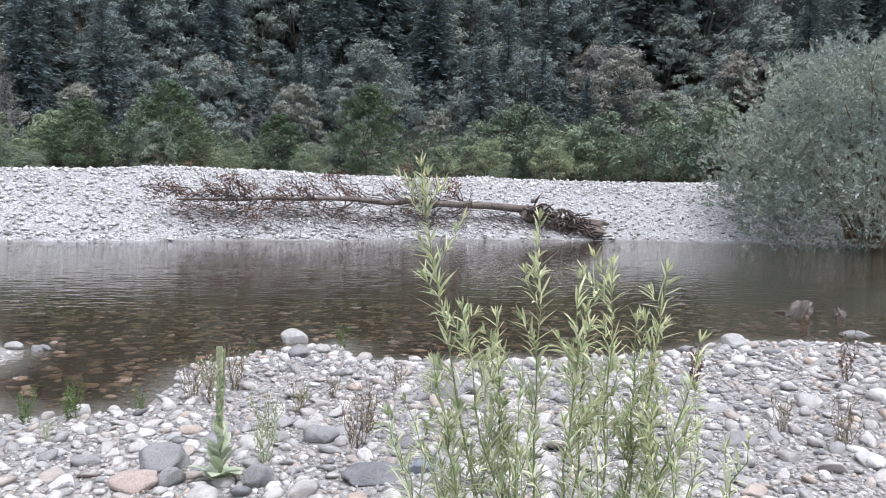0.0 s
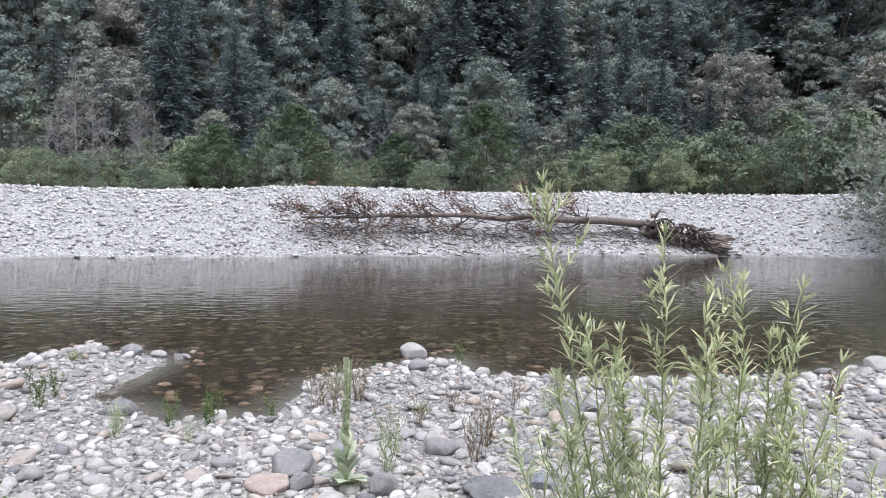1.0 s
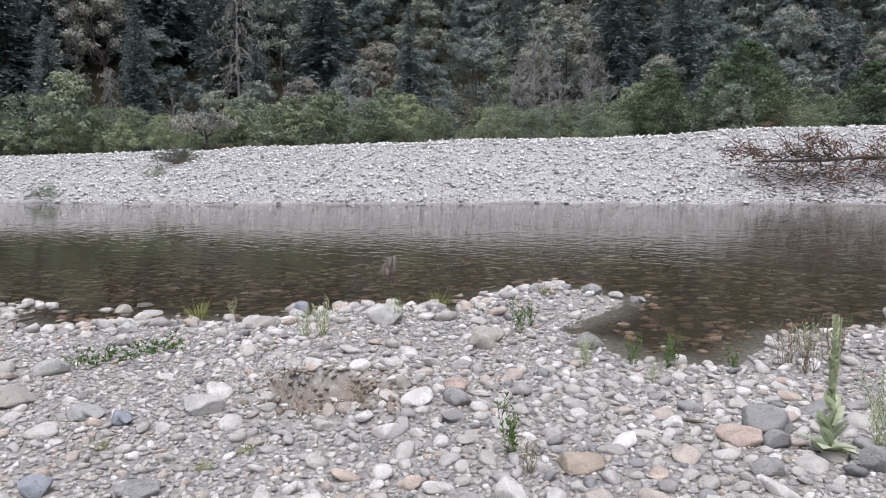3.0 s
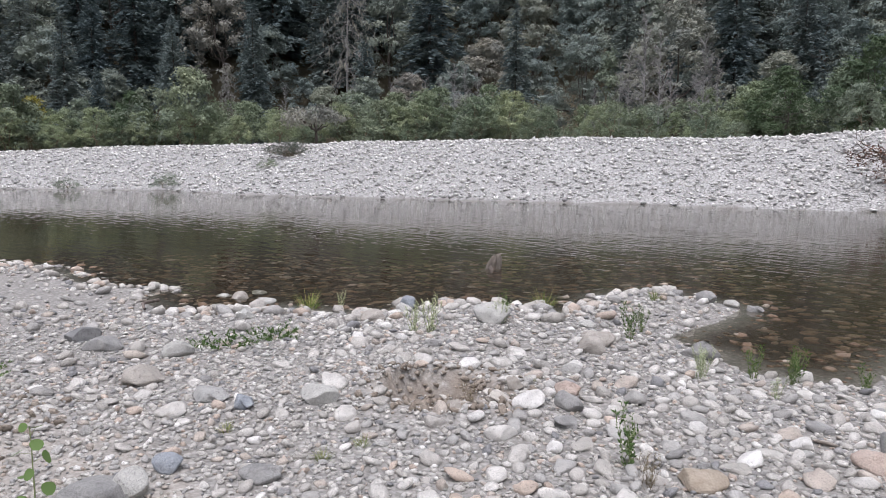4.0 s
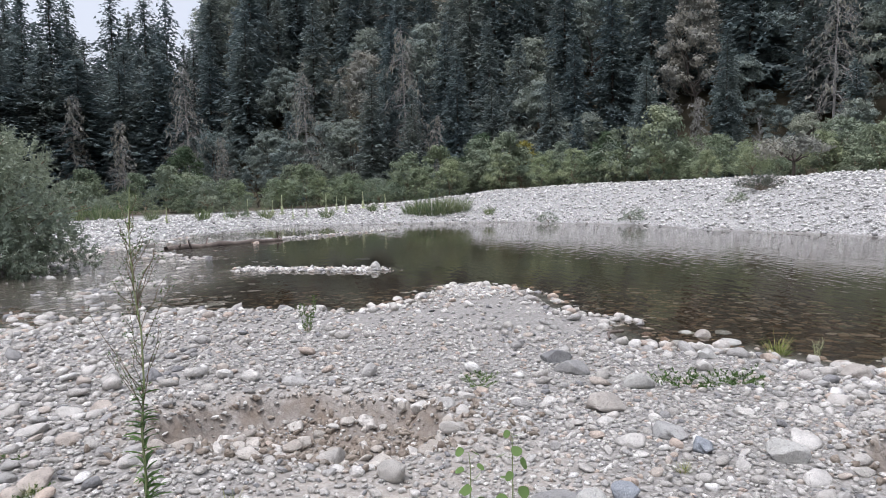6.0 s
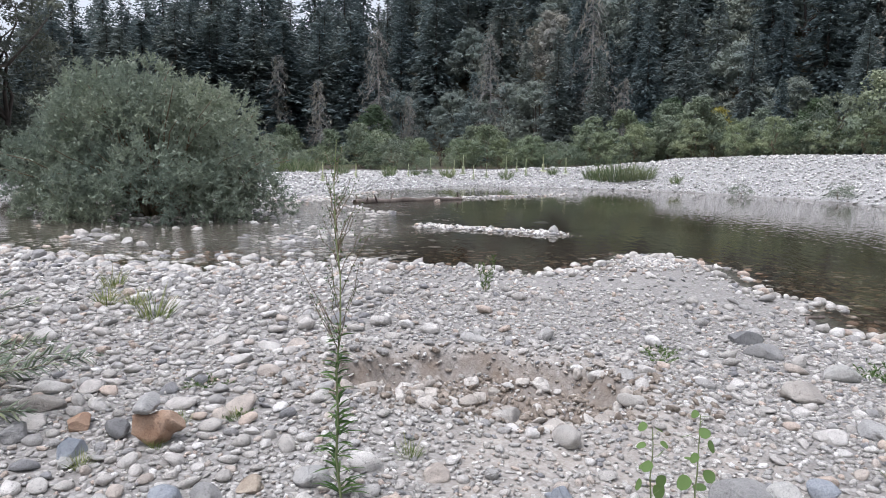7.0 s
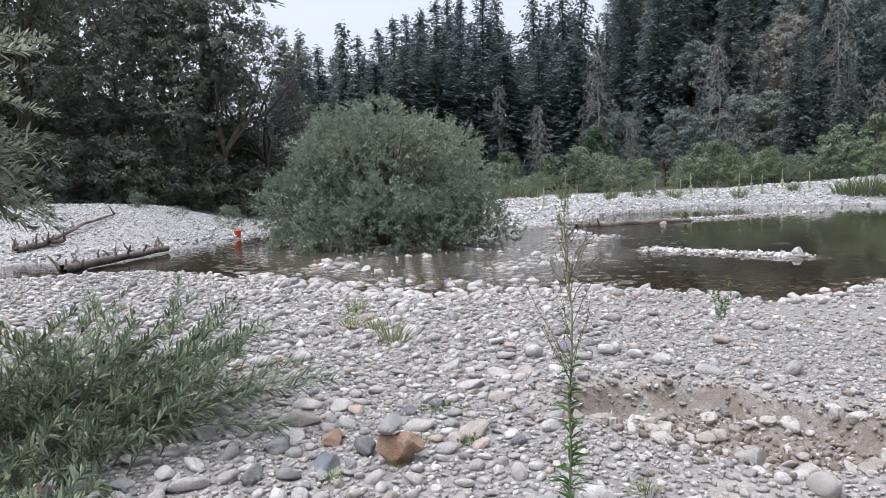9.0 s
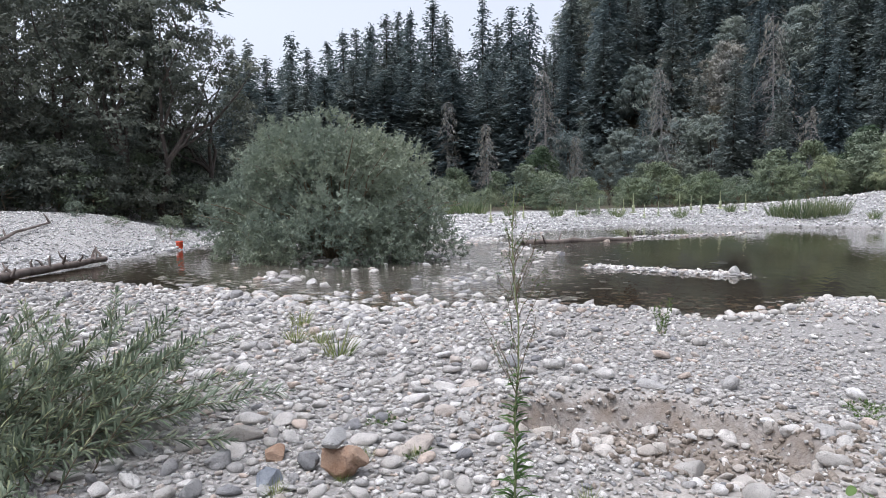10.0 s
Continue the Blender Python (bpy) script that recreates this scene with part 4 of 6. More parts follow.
# ================= trees and bushes =================
def wiggle(a, b, n, amount, g):
    s = np.linspace(0, 1, n)[:, None]
    p = np.asarray(a) * (1 - s) + np.asarray(b) * s
    p[1:-1] += g.normal(0, amount, (n - 2, 3))
    return p


def lobed_crown(g, height, width, base, lobes, count, size, narrow=0.55, lobe_size=(0.055, 0.12), shape=0.75):
    """Leaf clumps over many lobes: a lumpy crown with gaps. Returns the leaf mesh data and the lobe centres."""
    cs, rs = [], []
    lobes = int(lobes * 4.0)
    for _ in range(lobes):
        h = g.uniform(0, 1) ** 0.8
        reach = width * 0.5 * (1 - abs(h - 0.35) ** 1.5 / 0.65 ** 1.5 * shape) * g.uniform(0.2, 0.95) ** 0.5
        a = g.uniform(0, 6.283)
        r = g.uniform(*lobe_size) * width
        cs.append((reach * math.cos(a), reach * math.sin(a), base + r * 0.5 + h * (height - base - r * 1.1)))
        rs.append(r)
    cs, rs = np.array(cs), np.array(rs)
    w = rs ** 2 / (rs ** 2).sum()
    clumps = max(lobes * 6, count // 12)
    pick = g.choice(lobes, clumps, p=w)
    d = unit(g.normal(size=(clumps, 3)) + [0, 0, 0.55])
    cp = cs[pick] + d * rs[pick][:, None] * g.uniform(0.75, 1.10, clumps)[:, None] * [1, 1, 0.65]
    k = g.integers(0, clumps, count)
    p = cp[k] + g.normal(0, 1, (count, 3)) * [1.0, 1.0, 0.6] * size * 0.8
    face = unit(d[k] + [0, 0, 0.25] + g.normal(0, 0.28, (count, 3)))
    along = unit(np.cross(face, g.normal(size=(count, 3)))) + d[k] * 0.3 + [0, 0, -0.2]
    L = size * g.uniform(0.6, 1.4, count)
    return leaf_tris(p, along, face, L, L * narrow * 1.25), cs


def limbs(g, cs, height, base, r0, sides=6, forks=7, lean=0.05):
    fork = np.array([g.normal(0, lean * height), g.normal(0, lean * height), max(base * 0.9, height * 0.25)])
    out = [tube(wiggle((0, 0, -0.3), fork, 5, 0.02 * height, g), np.linspace(r0, r0 * 0.7, 5), sides)]
    for c in cs[g.permutation(len(cs))[:forks]]:
        out.append(tube(wiggle(fork, c, 5, 0.025 * height, g), np.linspace(r0 * 0.6, r0 * 0.1, 5), 4))
    return out


def broadleaf(name, seed, height, width, base, lobes, count, size, leaf, label, category="tree", bark=None, narrow=0.55, r0=None, shape=0.75, split=False):
    g = np.random.default_rng(seed)
    (lv, lf), cs = lobed_crown(g, height, width, base, lobes, count, size, narrow, shape=shape)
    wood = limbs(g, cs, height, base, r0 or height * 0.018)
    tv, tf = wood[0] if split else join(wood)
    ob = thing(name, label, category)
    part("trunk", mesh_of("trunk", tv, [tf], bark or M_BARK, True), ob)
    for v, f in wood[1:] if split else ():
        part("limb", mesh_of("limb", v, [f], bark or M_BARK, True), ob)
    part("crown", mesh_of("crown", lv, [lf], leaf), ob)
    return ob


def conifer(name, seed, height, width, base, leaf, label, density=1.0, droop=0.35):
    g = np.random.default_rng(seed)
    P, A, N, L = [], [], [], []
    z = base
    while z < height * 0.985:
        q = (z - base) / (height - base)
        reach = width * 0.5 * ((1 - q) ** 0.68) * g.uniform(0.65, 1.1) + 0.15
        for _ in range(int(8 + 4 * (1 - q))):
            if g.uniform() > density:
                continue
            a = g.uniform(0, 6.283)
            rl = reach * g.uniform(0.6, 1.1)
            jig = g.uniform(-0.4, 0.4)
            out = np.array([math.cos(a), math.sin(a), 0])
            n = max(2, int(rl / 0.34))
            st = np.repeat(np.linspace(0.25, 1.0, n), 3)[:, None]
            sd = np.tile([-0.7, 0.0, 0.7], n)[:, None]
            P.append(out * rl * st + np.array([0, 0, 1.0]) * (z + jig + rl * (0.12 * st - droop * st * st)) + g.normal(0, 0.16, (3 * n, 3)))
            A.append(out + sd * np.array([-out[1], out[0], 0]) - np.array([0, 0, droop]) * st)
            N.append(np.array([0, 0, 1.0]) + g.normal(0, 0.7, (3 * n, 3)))
            L.append(np.where(sd[:, 0] != 0, 0.72, 0.6) * g.uniform(0.6, 1.3, 3 * n) * (0.5 + 0.5 * (1 - q)))
        z += 0.24 + 0.16 * (1 - q)
    L = np.concatenate(L)
    lv, lf = leaf_tris(np.concatenate(P), np.concatenate(A), np.concatenate(N), L, L * 0.5)
    tip = np.linspace(0, 1, 8)
    tv, tf = tube(np.stack([0.05 * np.sin(tip * 3), 0 * tip, -0.3 + tip * (height * 0.99)], -1), height * 0.014 * (1 - tip) + 0.02, 7)
    ob = thing(name, label, "tree")
    part("trunk", mesh_of("trunk", tv, [tf], M_BARK, True), ob)
    part("crown", mesh_of("crown", lv, [lf], leaf), ob)
    return ob


def snag(name, seed, height, reach, label, wisps=420, bare=False, droop=0.85, thick=0.009):
    """A dead standing tree: pale trunk, many thin drooping branches, some grey lichen."""
    g = np.random.default_rng(seed)
    tip = np.linspace(0, 1, 8)
    bend = g.normal(0, 0.02 * height, 2)
    axis = np.stack([bend[0] * tip ** 2, bend[1] * tip ** 2, -0.3 + tip * height], -1)
    ob = thing(name, label, "dead tree")
    part("trunk", mesh_of("trunk", *[(v, [f]) for v, f in [tube(axis, height * thick * (1 - 0.9 * tip), 7)]][0], M_WHITEWOOD if bare else M_DEADTREE, True), ob)
    out, ends = [], []
    z = height * (0.3 if not bare else 0.25)
    while z < height * 0.97:
        q = z / height
        for _ in range(2):
            a, rl = g.uniform(0, 6.283), reach * (1 - q * 0.75) * g.uniform(0.4, 1.1)
            s = np.linspace(0, 1, 5)[:, None]
            d = np.array([[math.cos(a), math.sin(a), 0]])
            up = g.uniform(0.3, 1.1) if bare else 0.15
            p = np.array([[bend[0] * q * q, bend[1] * q * q, z]]) + d * rl * s * (0.6 if bare else 1) + [0, 0, 1] * (rl * (up * s - (0 if bare else droop) * s * s))
            out.append(tube(p, np.linspace(0.034, 0.010, 5), 3))
            ends.append(p[2:])
            for k in ((1, 2, 3, 3, 4) if bare else (1, 2, 2, 3, 3)):
                sd = unit(d[0] + g.normal(0, 0.7, 3))
                tw = np.stack([p[k], p[k] + sd * rl * 0.18, p[k] + sd * rl * 0.32 + [0, 0, -0.1 * rl if not bare else 0.12 * rl]])
                out.append(tube(tw, [0.016, 0.011, 0.005], 3))
        z += height * (0.032 if bare else 0.014)
    bv, bf = join(out)
    tagged(part("branchwork", mesh_of("branchwork", bv, [bf], M_WHITEWOOD if bare else M_DEADTREE), ob), kind="stuff")
    if wisps:
        e = np.concatenate(ends)
        c = e[g.integers(0, len(e), wisps)] + g.normal(0, 0.12, (wisps, 3)) - [0, 0, 0.15]
        L = g.uniform(0.25, 0.6, wisps)
        lv, lf = leaves(c, g.normal(0, 0.3, (wisps, 3)) - [0, 0, 1.0], g.normal(size=(wisps, 3)), L, L * 0.3)
        tagged(part("lichen", mesh_of("lichen", lv, [lf], M_LICHEN), ob, "hanging grey lichen"), kind="stuff")
    return ob


def put(ob, x, y, yaw=0.0, size=1.0, sink=0.05, lean=0.0):
    ob.matrix_world = pose(x, y, gz(x, y) - sink, lean, 0, yaw) @ Matrix.Scale(size, 4)
    return ob


def again(ob, x, y, yaw=0.0, size=1.0, sink=0.05, tall=1.0, lean=0.0):
    c = copy_thing(ob, Matrix())
    c.matrix_world = pose(x, y, gz(x, y) - sink, lean, 0, yaw) @ Matrix.Diagonal((size, size, size * tall, 1))
    return c


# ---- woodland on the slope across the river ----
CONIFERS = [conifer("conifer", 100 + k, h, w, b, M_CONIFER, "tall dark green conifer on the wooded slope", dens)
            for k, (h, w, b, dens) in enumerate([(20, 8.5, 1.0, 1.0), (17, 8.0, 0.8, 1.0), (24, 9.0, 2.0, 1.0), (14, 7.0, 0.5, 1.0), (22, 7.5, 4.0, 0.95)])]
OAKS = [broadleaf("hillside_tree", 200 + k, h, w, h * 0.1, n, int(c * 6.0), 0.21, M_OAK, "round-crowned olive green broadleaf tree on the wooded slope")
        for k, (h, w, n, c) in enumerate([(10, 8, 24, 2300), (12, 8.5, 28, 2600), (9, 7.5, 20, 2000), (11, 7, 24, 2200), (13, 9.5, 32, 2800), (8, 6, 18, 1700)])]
SKY_AZ = [81, 101, 102.2, 103, 104.5, 106.4, 107.5, 108.6, 109.2, 110.1, 111.3, 112.4, 114.0, 115.9, 117.2, 119.2, 121.5, 123.0, 124.6, 126.2, 128.6]
SKY_EL = [30, 30, 14.5, 12.5, 14.0, 14.0, 12.8, 14.5, 11.0, 10.2, 13.6, 14.6, 13.7, 13.5, 12.8, 12.2, 10.6, 12.1, 10.0, 11.2, 10.0]
CONIFER_H = [20, 17, 24, 14, 22]
OAK_H = [10, 12, 9, 11, 13, 8]
for ob in CONIFERS:
    tagged(ob, group="conifers on the slope")
for ob in OAKS:
    tagged(ob, group="broadleaf trees on the slope")
g = np.random.default_rng(41)
used_c, used_o, spots = set(), set(), []
for ring in range(9000):
    az = g.uniform(-37, 128)
    base = np.interp(az, HILL_AZ, HILL_AT)
    span = np.interp(az, [94, 99, 113, 116], [34, 62, 66, 36])
    d = base - 4 + g.uniform(0, 1) ** 1.2 * span
    x, y = spot(az, d)
    tall = g.uniform() < np.interp(az, [-37, 10, 40, 60, 80, 105, 128], [0.40, 0.2, 0.28, 0.45, 0.42, 0.55, 0.9])
    need = (3.3 if tall else 4.4) * np.interp(az, [10, 25], [0.8, 1.0]) * (1 + max(d - 90, 0) / 90)
    if all((x - a) ** 2 + (y - b) ** 2 > (0.5 * (need + c)) ** 2 for a, b, c in spots):
        spots.append((x, y, need))
        front = d < base + 6
        if tall:
            k = int(g.integers(0, 5))
            size = g.uniform(0.75, 1.15) * (0.6 if front else 1.0)
            proto, seen = CONIFERS[k], used_c
        else:
            k = int(g.integers(0, 6))
            size = g.uniform(0.75, 1.2) * (0.75 if front else 1.0)
            proto, seen = OAKS[k], used_o
        if az > 102.4:
            room = 1.56 + d * math.tan(radians(np.interp(az, SKY_AZ, SKY_EL))) - gz(x, y)
            size = min(size, 0.8 * room / (CONIFER_H if tall else OAK_H)[k])
            if size < 0.3:
                continue
        if k in seen:
            again(proto, x, y, g.uniform(0, 360), size, 0.2, g.uniform(0.9, 1.15))
        else:
            seen.add(k)
            put(proto, x, y, g.uniform(0, 360), size, 0.2)

# ---- far trees upstream, against the sky ----
g = np.random.default_rng(46)
UP = [(az, 96 + (k * 37 % 11), 1.0, k % 5) for k, az in enumerate((127.3, 126.2, 124.9, 123.05, 121.9, 120.35, 119.2, 118.2, 117.15, 115.9, 115.0, 114.05, 112.4, 111.35, 110.4, 108.6, 107.5, 106.4, 105.0))]
UP += [(az + g.normal(0, 0.25), 88 + g.uniform(0, 7), g.uniform(0.6, 0.85), int(g.integers(0, 5))) for az in np.arange(105.5, 128.5, 0.75)]
UP += [(az + g.normal(0, 0.25), 104 + g.uniform(0, 9), g.uniform(0.74, 0.95), int(g.integers(0, 5))) for az in np.arange(105.5, 128.5, 0.8)]
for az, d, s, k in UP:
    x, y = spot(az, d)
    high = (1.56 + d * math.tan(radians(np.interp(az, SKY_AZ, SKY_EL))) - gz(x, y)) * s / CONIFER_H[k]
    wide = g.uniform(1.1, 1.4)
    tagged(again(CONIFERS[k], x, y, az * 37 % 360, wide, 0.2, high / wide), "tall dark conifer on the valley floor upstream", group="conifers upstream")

# ---- dead standing trees ----
SNAGS = [snag("dead_tree", 300, 15, 4.2, "grey dead conifer with drooping bare branches"), snag("dead_tree", 301, 12, 3.2, "grey dead conifer with drooping bare branches")]
first = True
for az, d, s, k, tall in [(103.8, 80, 1.0, 0, 1.1), (95.3, 78, 0.9, 0, 1.05), (87.8, 76, 1.15, 0, 1.05), (90.5, 75, 0.75, 1, 1.0), (101.4, 76, 0.62, 1, 1.0), (111.4, 86, 0.95, 1, 1.1), (57.4, 72, 1.2, 0, 1.0), (108.2, 82, 0.8, 1, 1.0),
                          (85.5, 72, 0.7, 1, 1.0), (66.0, 66, 0.6, 1, 1.0)]:
    x, y = spot(az, d)
    if first:
        put(SNAGS[0], x, y, 20, s)
    elif k == 1 and SNAGS[1].location.length < 0.1:
        put(SNAGS[1], x, y, 50, s)
    else:
        again(SNAGS[k], x, y, az * 53 % 360, s, 0.1, tall)
    first = False
BARE = snag("bare_sapling", 310, 9.0, 2.6, "pale bare dead sapling in the riverside thicket", 0, True, thick=0.008)
put(BARE, *spot(35.3, 47), 0, 0.86)
for az, d, s in [(34.2, 47.5, 0.72), (31.2, 46, 0.68), (30.2, 46.5, 0.54), (36.4, 48, 0.62), (54.0, 54, 0.5), (51.5, 54, 0.52), (48.5, 53, 0.6), (47.6, 53.5, 0.55), (49.3, 53, 0.6), (14.6, 49, 0.5), (13.6, 49, 0.5), (12.8, 49.5, 0.45), (57.0, 55, 0.5), (30.8, 52, 0.66), (37.0, 52, 0.6), (62.0, 57, 0.5), (50.2, 53, 0.5), (38.8, 52.5, 0.4), (-2.0, 50, 0.4), (1.0, 50, 0.35), (31.7, 51.5, 0.5), (33.4, 53, 0.6)]:
    again(BARE, *spot(az, d), az * 71 % 360, s)

# ---- the riverside thicket behind the gravel bar ----
SHRUBS = [broadleaf("shrub", 400 + k, h, w, 0.1, n, c, s, M_SHRUB, "leafy green riverside shrub behind the gravel bar", "shrub", M_BROWNSTEM, nar, 0.05, shape=sh)
          for k, (h, w, n, c, s, nar, sh) in enumerate([(3.0, 3.6, 18, 2400, 0.17, 0.5, 0.6), (2.5, 3.2, 16, 2200, 0.16, 0.3, 0.5), (4.0, 3.6, 20, 2800, 0.19, 0.55, 0.8), (2.0, 3.8, 16, 2200, 0.15, 0.25, 0.4), (3.4, 2.6, 16, 2200, 0.17, 0.45, 0.8)])]
for ob in SHRUBS:
    tagged(ob, group="riverside shrubs")
g = np.random.default_rng(51)
n_s, seen = 0, set()
SHORE_AZ = [-37, -17, 0, 20, 31, 49, 60, 70, 80, 88, 97, 105, 112, 128]
SHORE_D = [44, 40, 31, 29, 29.5, 33, 38, 43, 46, 47, 49, 46, 50, 62]
for _ in range(190):
    az = g.uniform(-37, 113)
    d = np.interp(az, SHORE_AZ, SHORE_D) + 12.5 + g.uniform(0, 1) * 13
    k = int(g.integers(0, 5))
    s = g.uniform(0.5, 1.15) * (0.8 + 0.02 * (d - np.interp(az, SHORE_AZ, SHORE_D) - 12))
    x, y = spot(az, d)
    if k in seen:
        again(SHRUBS[k], x, y, g.uniform(0, 360), s)
    else:
        seen.add(k)
        put(SHRUBS[k], x, y, 0, s)

for az, d, s, k in [(-1.5, 48, 1.0, 0), (-4.5, 49, 1.15, 2), (-7.0, 48, 1.1, 4), (-9.5, 49, 1.2, 0), (-12.0, 50, 1.2, 2), (-14.5, 50, 1.25, 1), (-17.0, 51, 1.3, 0), (-20.0, 51, 1.3, 2), (-6.0, 53, 1.4, 2), (-10.5, 54, 1.5, 0), (-15.5, 55, 1.5, 2), (-2.5, 53, 1.3, 4), (-23.0, 52, 1.4, 0)]:
    again(SHRUBS[k], *spot(az, d), az * 43 % 360, s)

g = np.random.default_rng(52)
for _ in range(62):
    az = g.uniform(44, 106)
    d = np.interp(az, SHORE_AZ, SHORE_D) + 13 + g.uniform(0, 1) * 10
    again(SHRUBS[int(g.integers(0, 5))], *spot(az, d), g.uniform(0, 360), g.uniform(0.8, 1.25), tall=g.uniform(0.85, 1.15))

GREEN = [broadleaf("alder", 450, 6.6, 6.4, 0.2, 40, 15000, 0.13, M_BRIGHT, "dense dark green rounded alder behind the gravel bar", "tree", M_BARK, 0.6, 0.1, 0.9, True),
         broadleaf("alder", 451, 6.8, 6.0, 0.2, 40, 15000, 0.13, M_BRIGHT, "dense dark green conical alder behind the gravel bar", "tree", M_BARK, 0.6, 0.1, 0.95, True)]
put(GREEN[0], *spot(20.3, 44.5), 0, 0.79)
put(GREEN[1], *spot(6.0, 45), 0, 0.82)
again(GREEN[0], *spot(25.9, 44), 120, 0.62, tall=0.95)
again(GREEN[1], *spot(12.5, 46.5), 200, 0.66, tall=0.85)
again(GREEN[1], *spot(104.2, 73), 120, 0.9)
again(GREEN[0], *spot(82.0, 66), 220, 0.8)
again(GREEN[0], *spot(72.5, 58), 40, 0.62)
LIME = broadleaf("lime_shrub", 460, 3.6, 3.4, 0.1, 16, 4200, 0.15, M_LIME, "pale yellow-green shrub on top of the gravel bar", "shrub", M_BROWNSTEM, 0.4, 0.05)
put(LIME, *spot(45.05, 46.5), 0, 0.85)
for az, d, s in [(35.6, 45, 0.55), (51.6, 48, 0.95), (53.6, 48.5, 0.7), (33.0, 45, 0.5), (38.6, 46, 0.6), (11.0, 44.5, 0.4), (10.0, 44.5, 0.35), (15.5, 44.5, 0.45), (28.9, 44.8, 0.5), (-3.5, 45.5, 0.7), (-8.0, 46, 0.8), (0.4, 45.5, 0.6), (75.0, 57, 0.8), (92.0, 62, 0.8), (97.0, 63, 0.7), (65.5, 53, 0.6), (80.5, 59, 0.85), (84.5, 60.5, 0.9), (87.0, 60, 0.8), (69.5, 55, 0.75), (72.0, 56, 0.7), (94.5, 61.5, 0.75), (100.5, 62.5, 0.7), (58.0, 50.5, 0.8), (77.5, 57.5, 0.7), (62.5, 52, 0.6)]:
    again(LIME, *spot(az, d), az * 67 % 360, s)
YEL = broadleaf("yellow_shrub", 461, 4.2, 2.6, 0.6, 12, 1200, 0.24, M_YELLOW, "yellowing shrub among the green thicket", "shrub", M_BROWNSTEM, 0.5, 0.05)
put(YEL, *spot(78.8, 66), 0, 1.0)
SLIM = broadleaf("slim_tree", 462, 6.4, 1.9, 0.6, 16, 1300, 0.24, M_SHRUB, "slender pale green young tree behind the gravel bar", "tree", M_BROWNSTEM, 0.5, 0.05)
put(SLIM, *spot(37.8, 54), 0, 1.0)
UMB = broadleaf("umbrella_bush", 463, 2.4, 3.9, 1.1, 18, 1900, 0.2, M_LICHEN, "grey-green flat-topped bush on the gravel bar", "shrub", M_BARK, 0.5, 0.12, 0.2)
put(UMB, *spot(59.9, 48), 0, 1.0)


# ---- willows ----
def willow_bush(name, seed, height, width, stems, count, size, leaf, label, narrow=0.22, skirt=0.0, full=0.0, lumps=80):
    """Many arching stems from one foot, and leafy sprays that stand out of lumps all over the crown."""
    g = np.random.default_rng(seed)
    wood, P, A = [], [], []
    for k in range(stems):
        a, out = g.uniform(0, 6.283), g.uniform(0.05, 1.0) ** 0.6
        rl = width * 0.5 * out
        h = height * (1 - 0.62 * out ** 2.2) * g.uniform(0.72, 1.0)
        s = np.linspace(0, 1, 8)[:, None]
        foot = np.array([[math.cos(a), math.sin(a), 0]]) * width * 0.06 * g.uniform(0, 1)
        p = foot + np.array([[math.cos(a), math.sin(a), 0]]) * rl * s ** 1.25 + np.array([0, 0, 1.0]) * h * (1.25 * s - 0.25 * s * s)
        p[1:-1] += g.normal(0, 0.012 * height, (6, 3))
        wood.append(tube(p, np.linspace(0.010, 0.002, 8) * height * 0.9, 4))
        for _ in range(5):
            i = int(g.integers(2, 7))
            d = unit(p[-1] - p[i] + g.normal(0, 0.5, 3) * height * 0.3)
            tw = p[i] + d * np.linspace(0, 1, 5)[:, None] * height * g.uniform(0.10, 0.24) + [0, 0, -1] * (np.linspace(0, 1, 5)[:, None] ** 2) * skirt * height * g.uniform(0, 0.2)
            P.append(tw[1:])
            A.append(np.repeat(d[None], 4, 0))
        P.append(p[4:])
        A.append(np.repeat(unit(p[-1] - p[-3])[None], 4, 0))
    P, A = np.concatenate(P), np.concatenate(A)
    per = 9
    sprays = count // per
    k = g.integers(0, len(P), sprays)
    c, way = P[k] + g.normal(0, size * 0.5, (sprays, 3)), A[k] + g.normal(0, 0.35, (sprays, 3))
    n = int(sprays * full)
    if n:
        hh = g.uniform(0, 1, lumps) ** 1.25
        reach = width * 0.42 * np.sqrt(np.clip(1 - (hh * 1.05 - 0.25) ** 2 / 0.72, 0.02, 1)) * g.uniform(0.3, 1.0, lumps) ** 0.5
        an = g.uniform(0, 6.283, lumps)
        lc = np.stack([reach * np.cos(an), reach * np.sin(an), height * (0.05 + 0.72 * hh)], -1)
        lr = g.uniform(0.075, 0.14, lumps) * width
        j = g.choice(lumps, n, p=lr ** 2 / (lr ** 2).sum())
        dd = unit(g.normal(size=(n, 3)) + [0, 0, 0.35])
        c[:n] = lc[j] + dd * (lr[j] * g.uniform(0.66, 1.04, n))[:, None]
        way[:n] = dd * 0.8 + [0, 0, 0.3] + g.normal(0, 0.3, (n, 3))
    c[:, 2] = np.maximum(c[:, 2], 0.12 * g.uniform(0.3, 1.6, sprays))
    way = unit(way)
    reach = size * g.uniform(0.9, 2.2, sprays)
    for i in range(0, sprays, 9):
        wood.append(tube(np.stack([c[i] - way[i] * reach[i] * 0.6, c[i], c[i] + way[i] * reach[i]]), [0.0014 * height, 0.001 * height, 0.0005 * height], 3))
    t = np.tile(np.linspace(0.05, 1.0, per), sprays)[:, None]
    w = np.repeat(way, per, 0)
    turn = unit(np.cross(w, g.normal(size=(len(w), 3))))
    at = np.repeat(c, per, 0) + w * t * np.repeat(reach, per)[:, None] + turn * size * 0.28
    L = size * g.uniform(0.65, 1.25, len(w)) * (1.1 - 0.45 * t[:, 0])
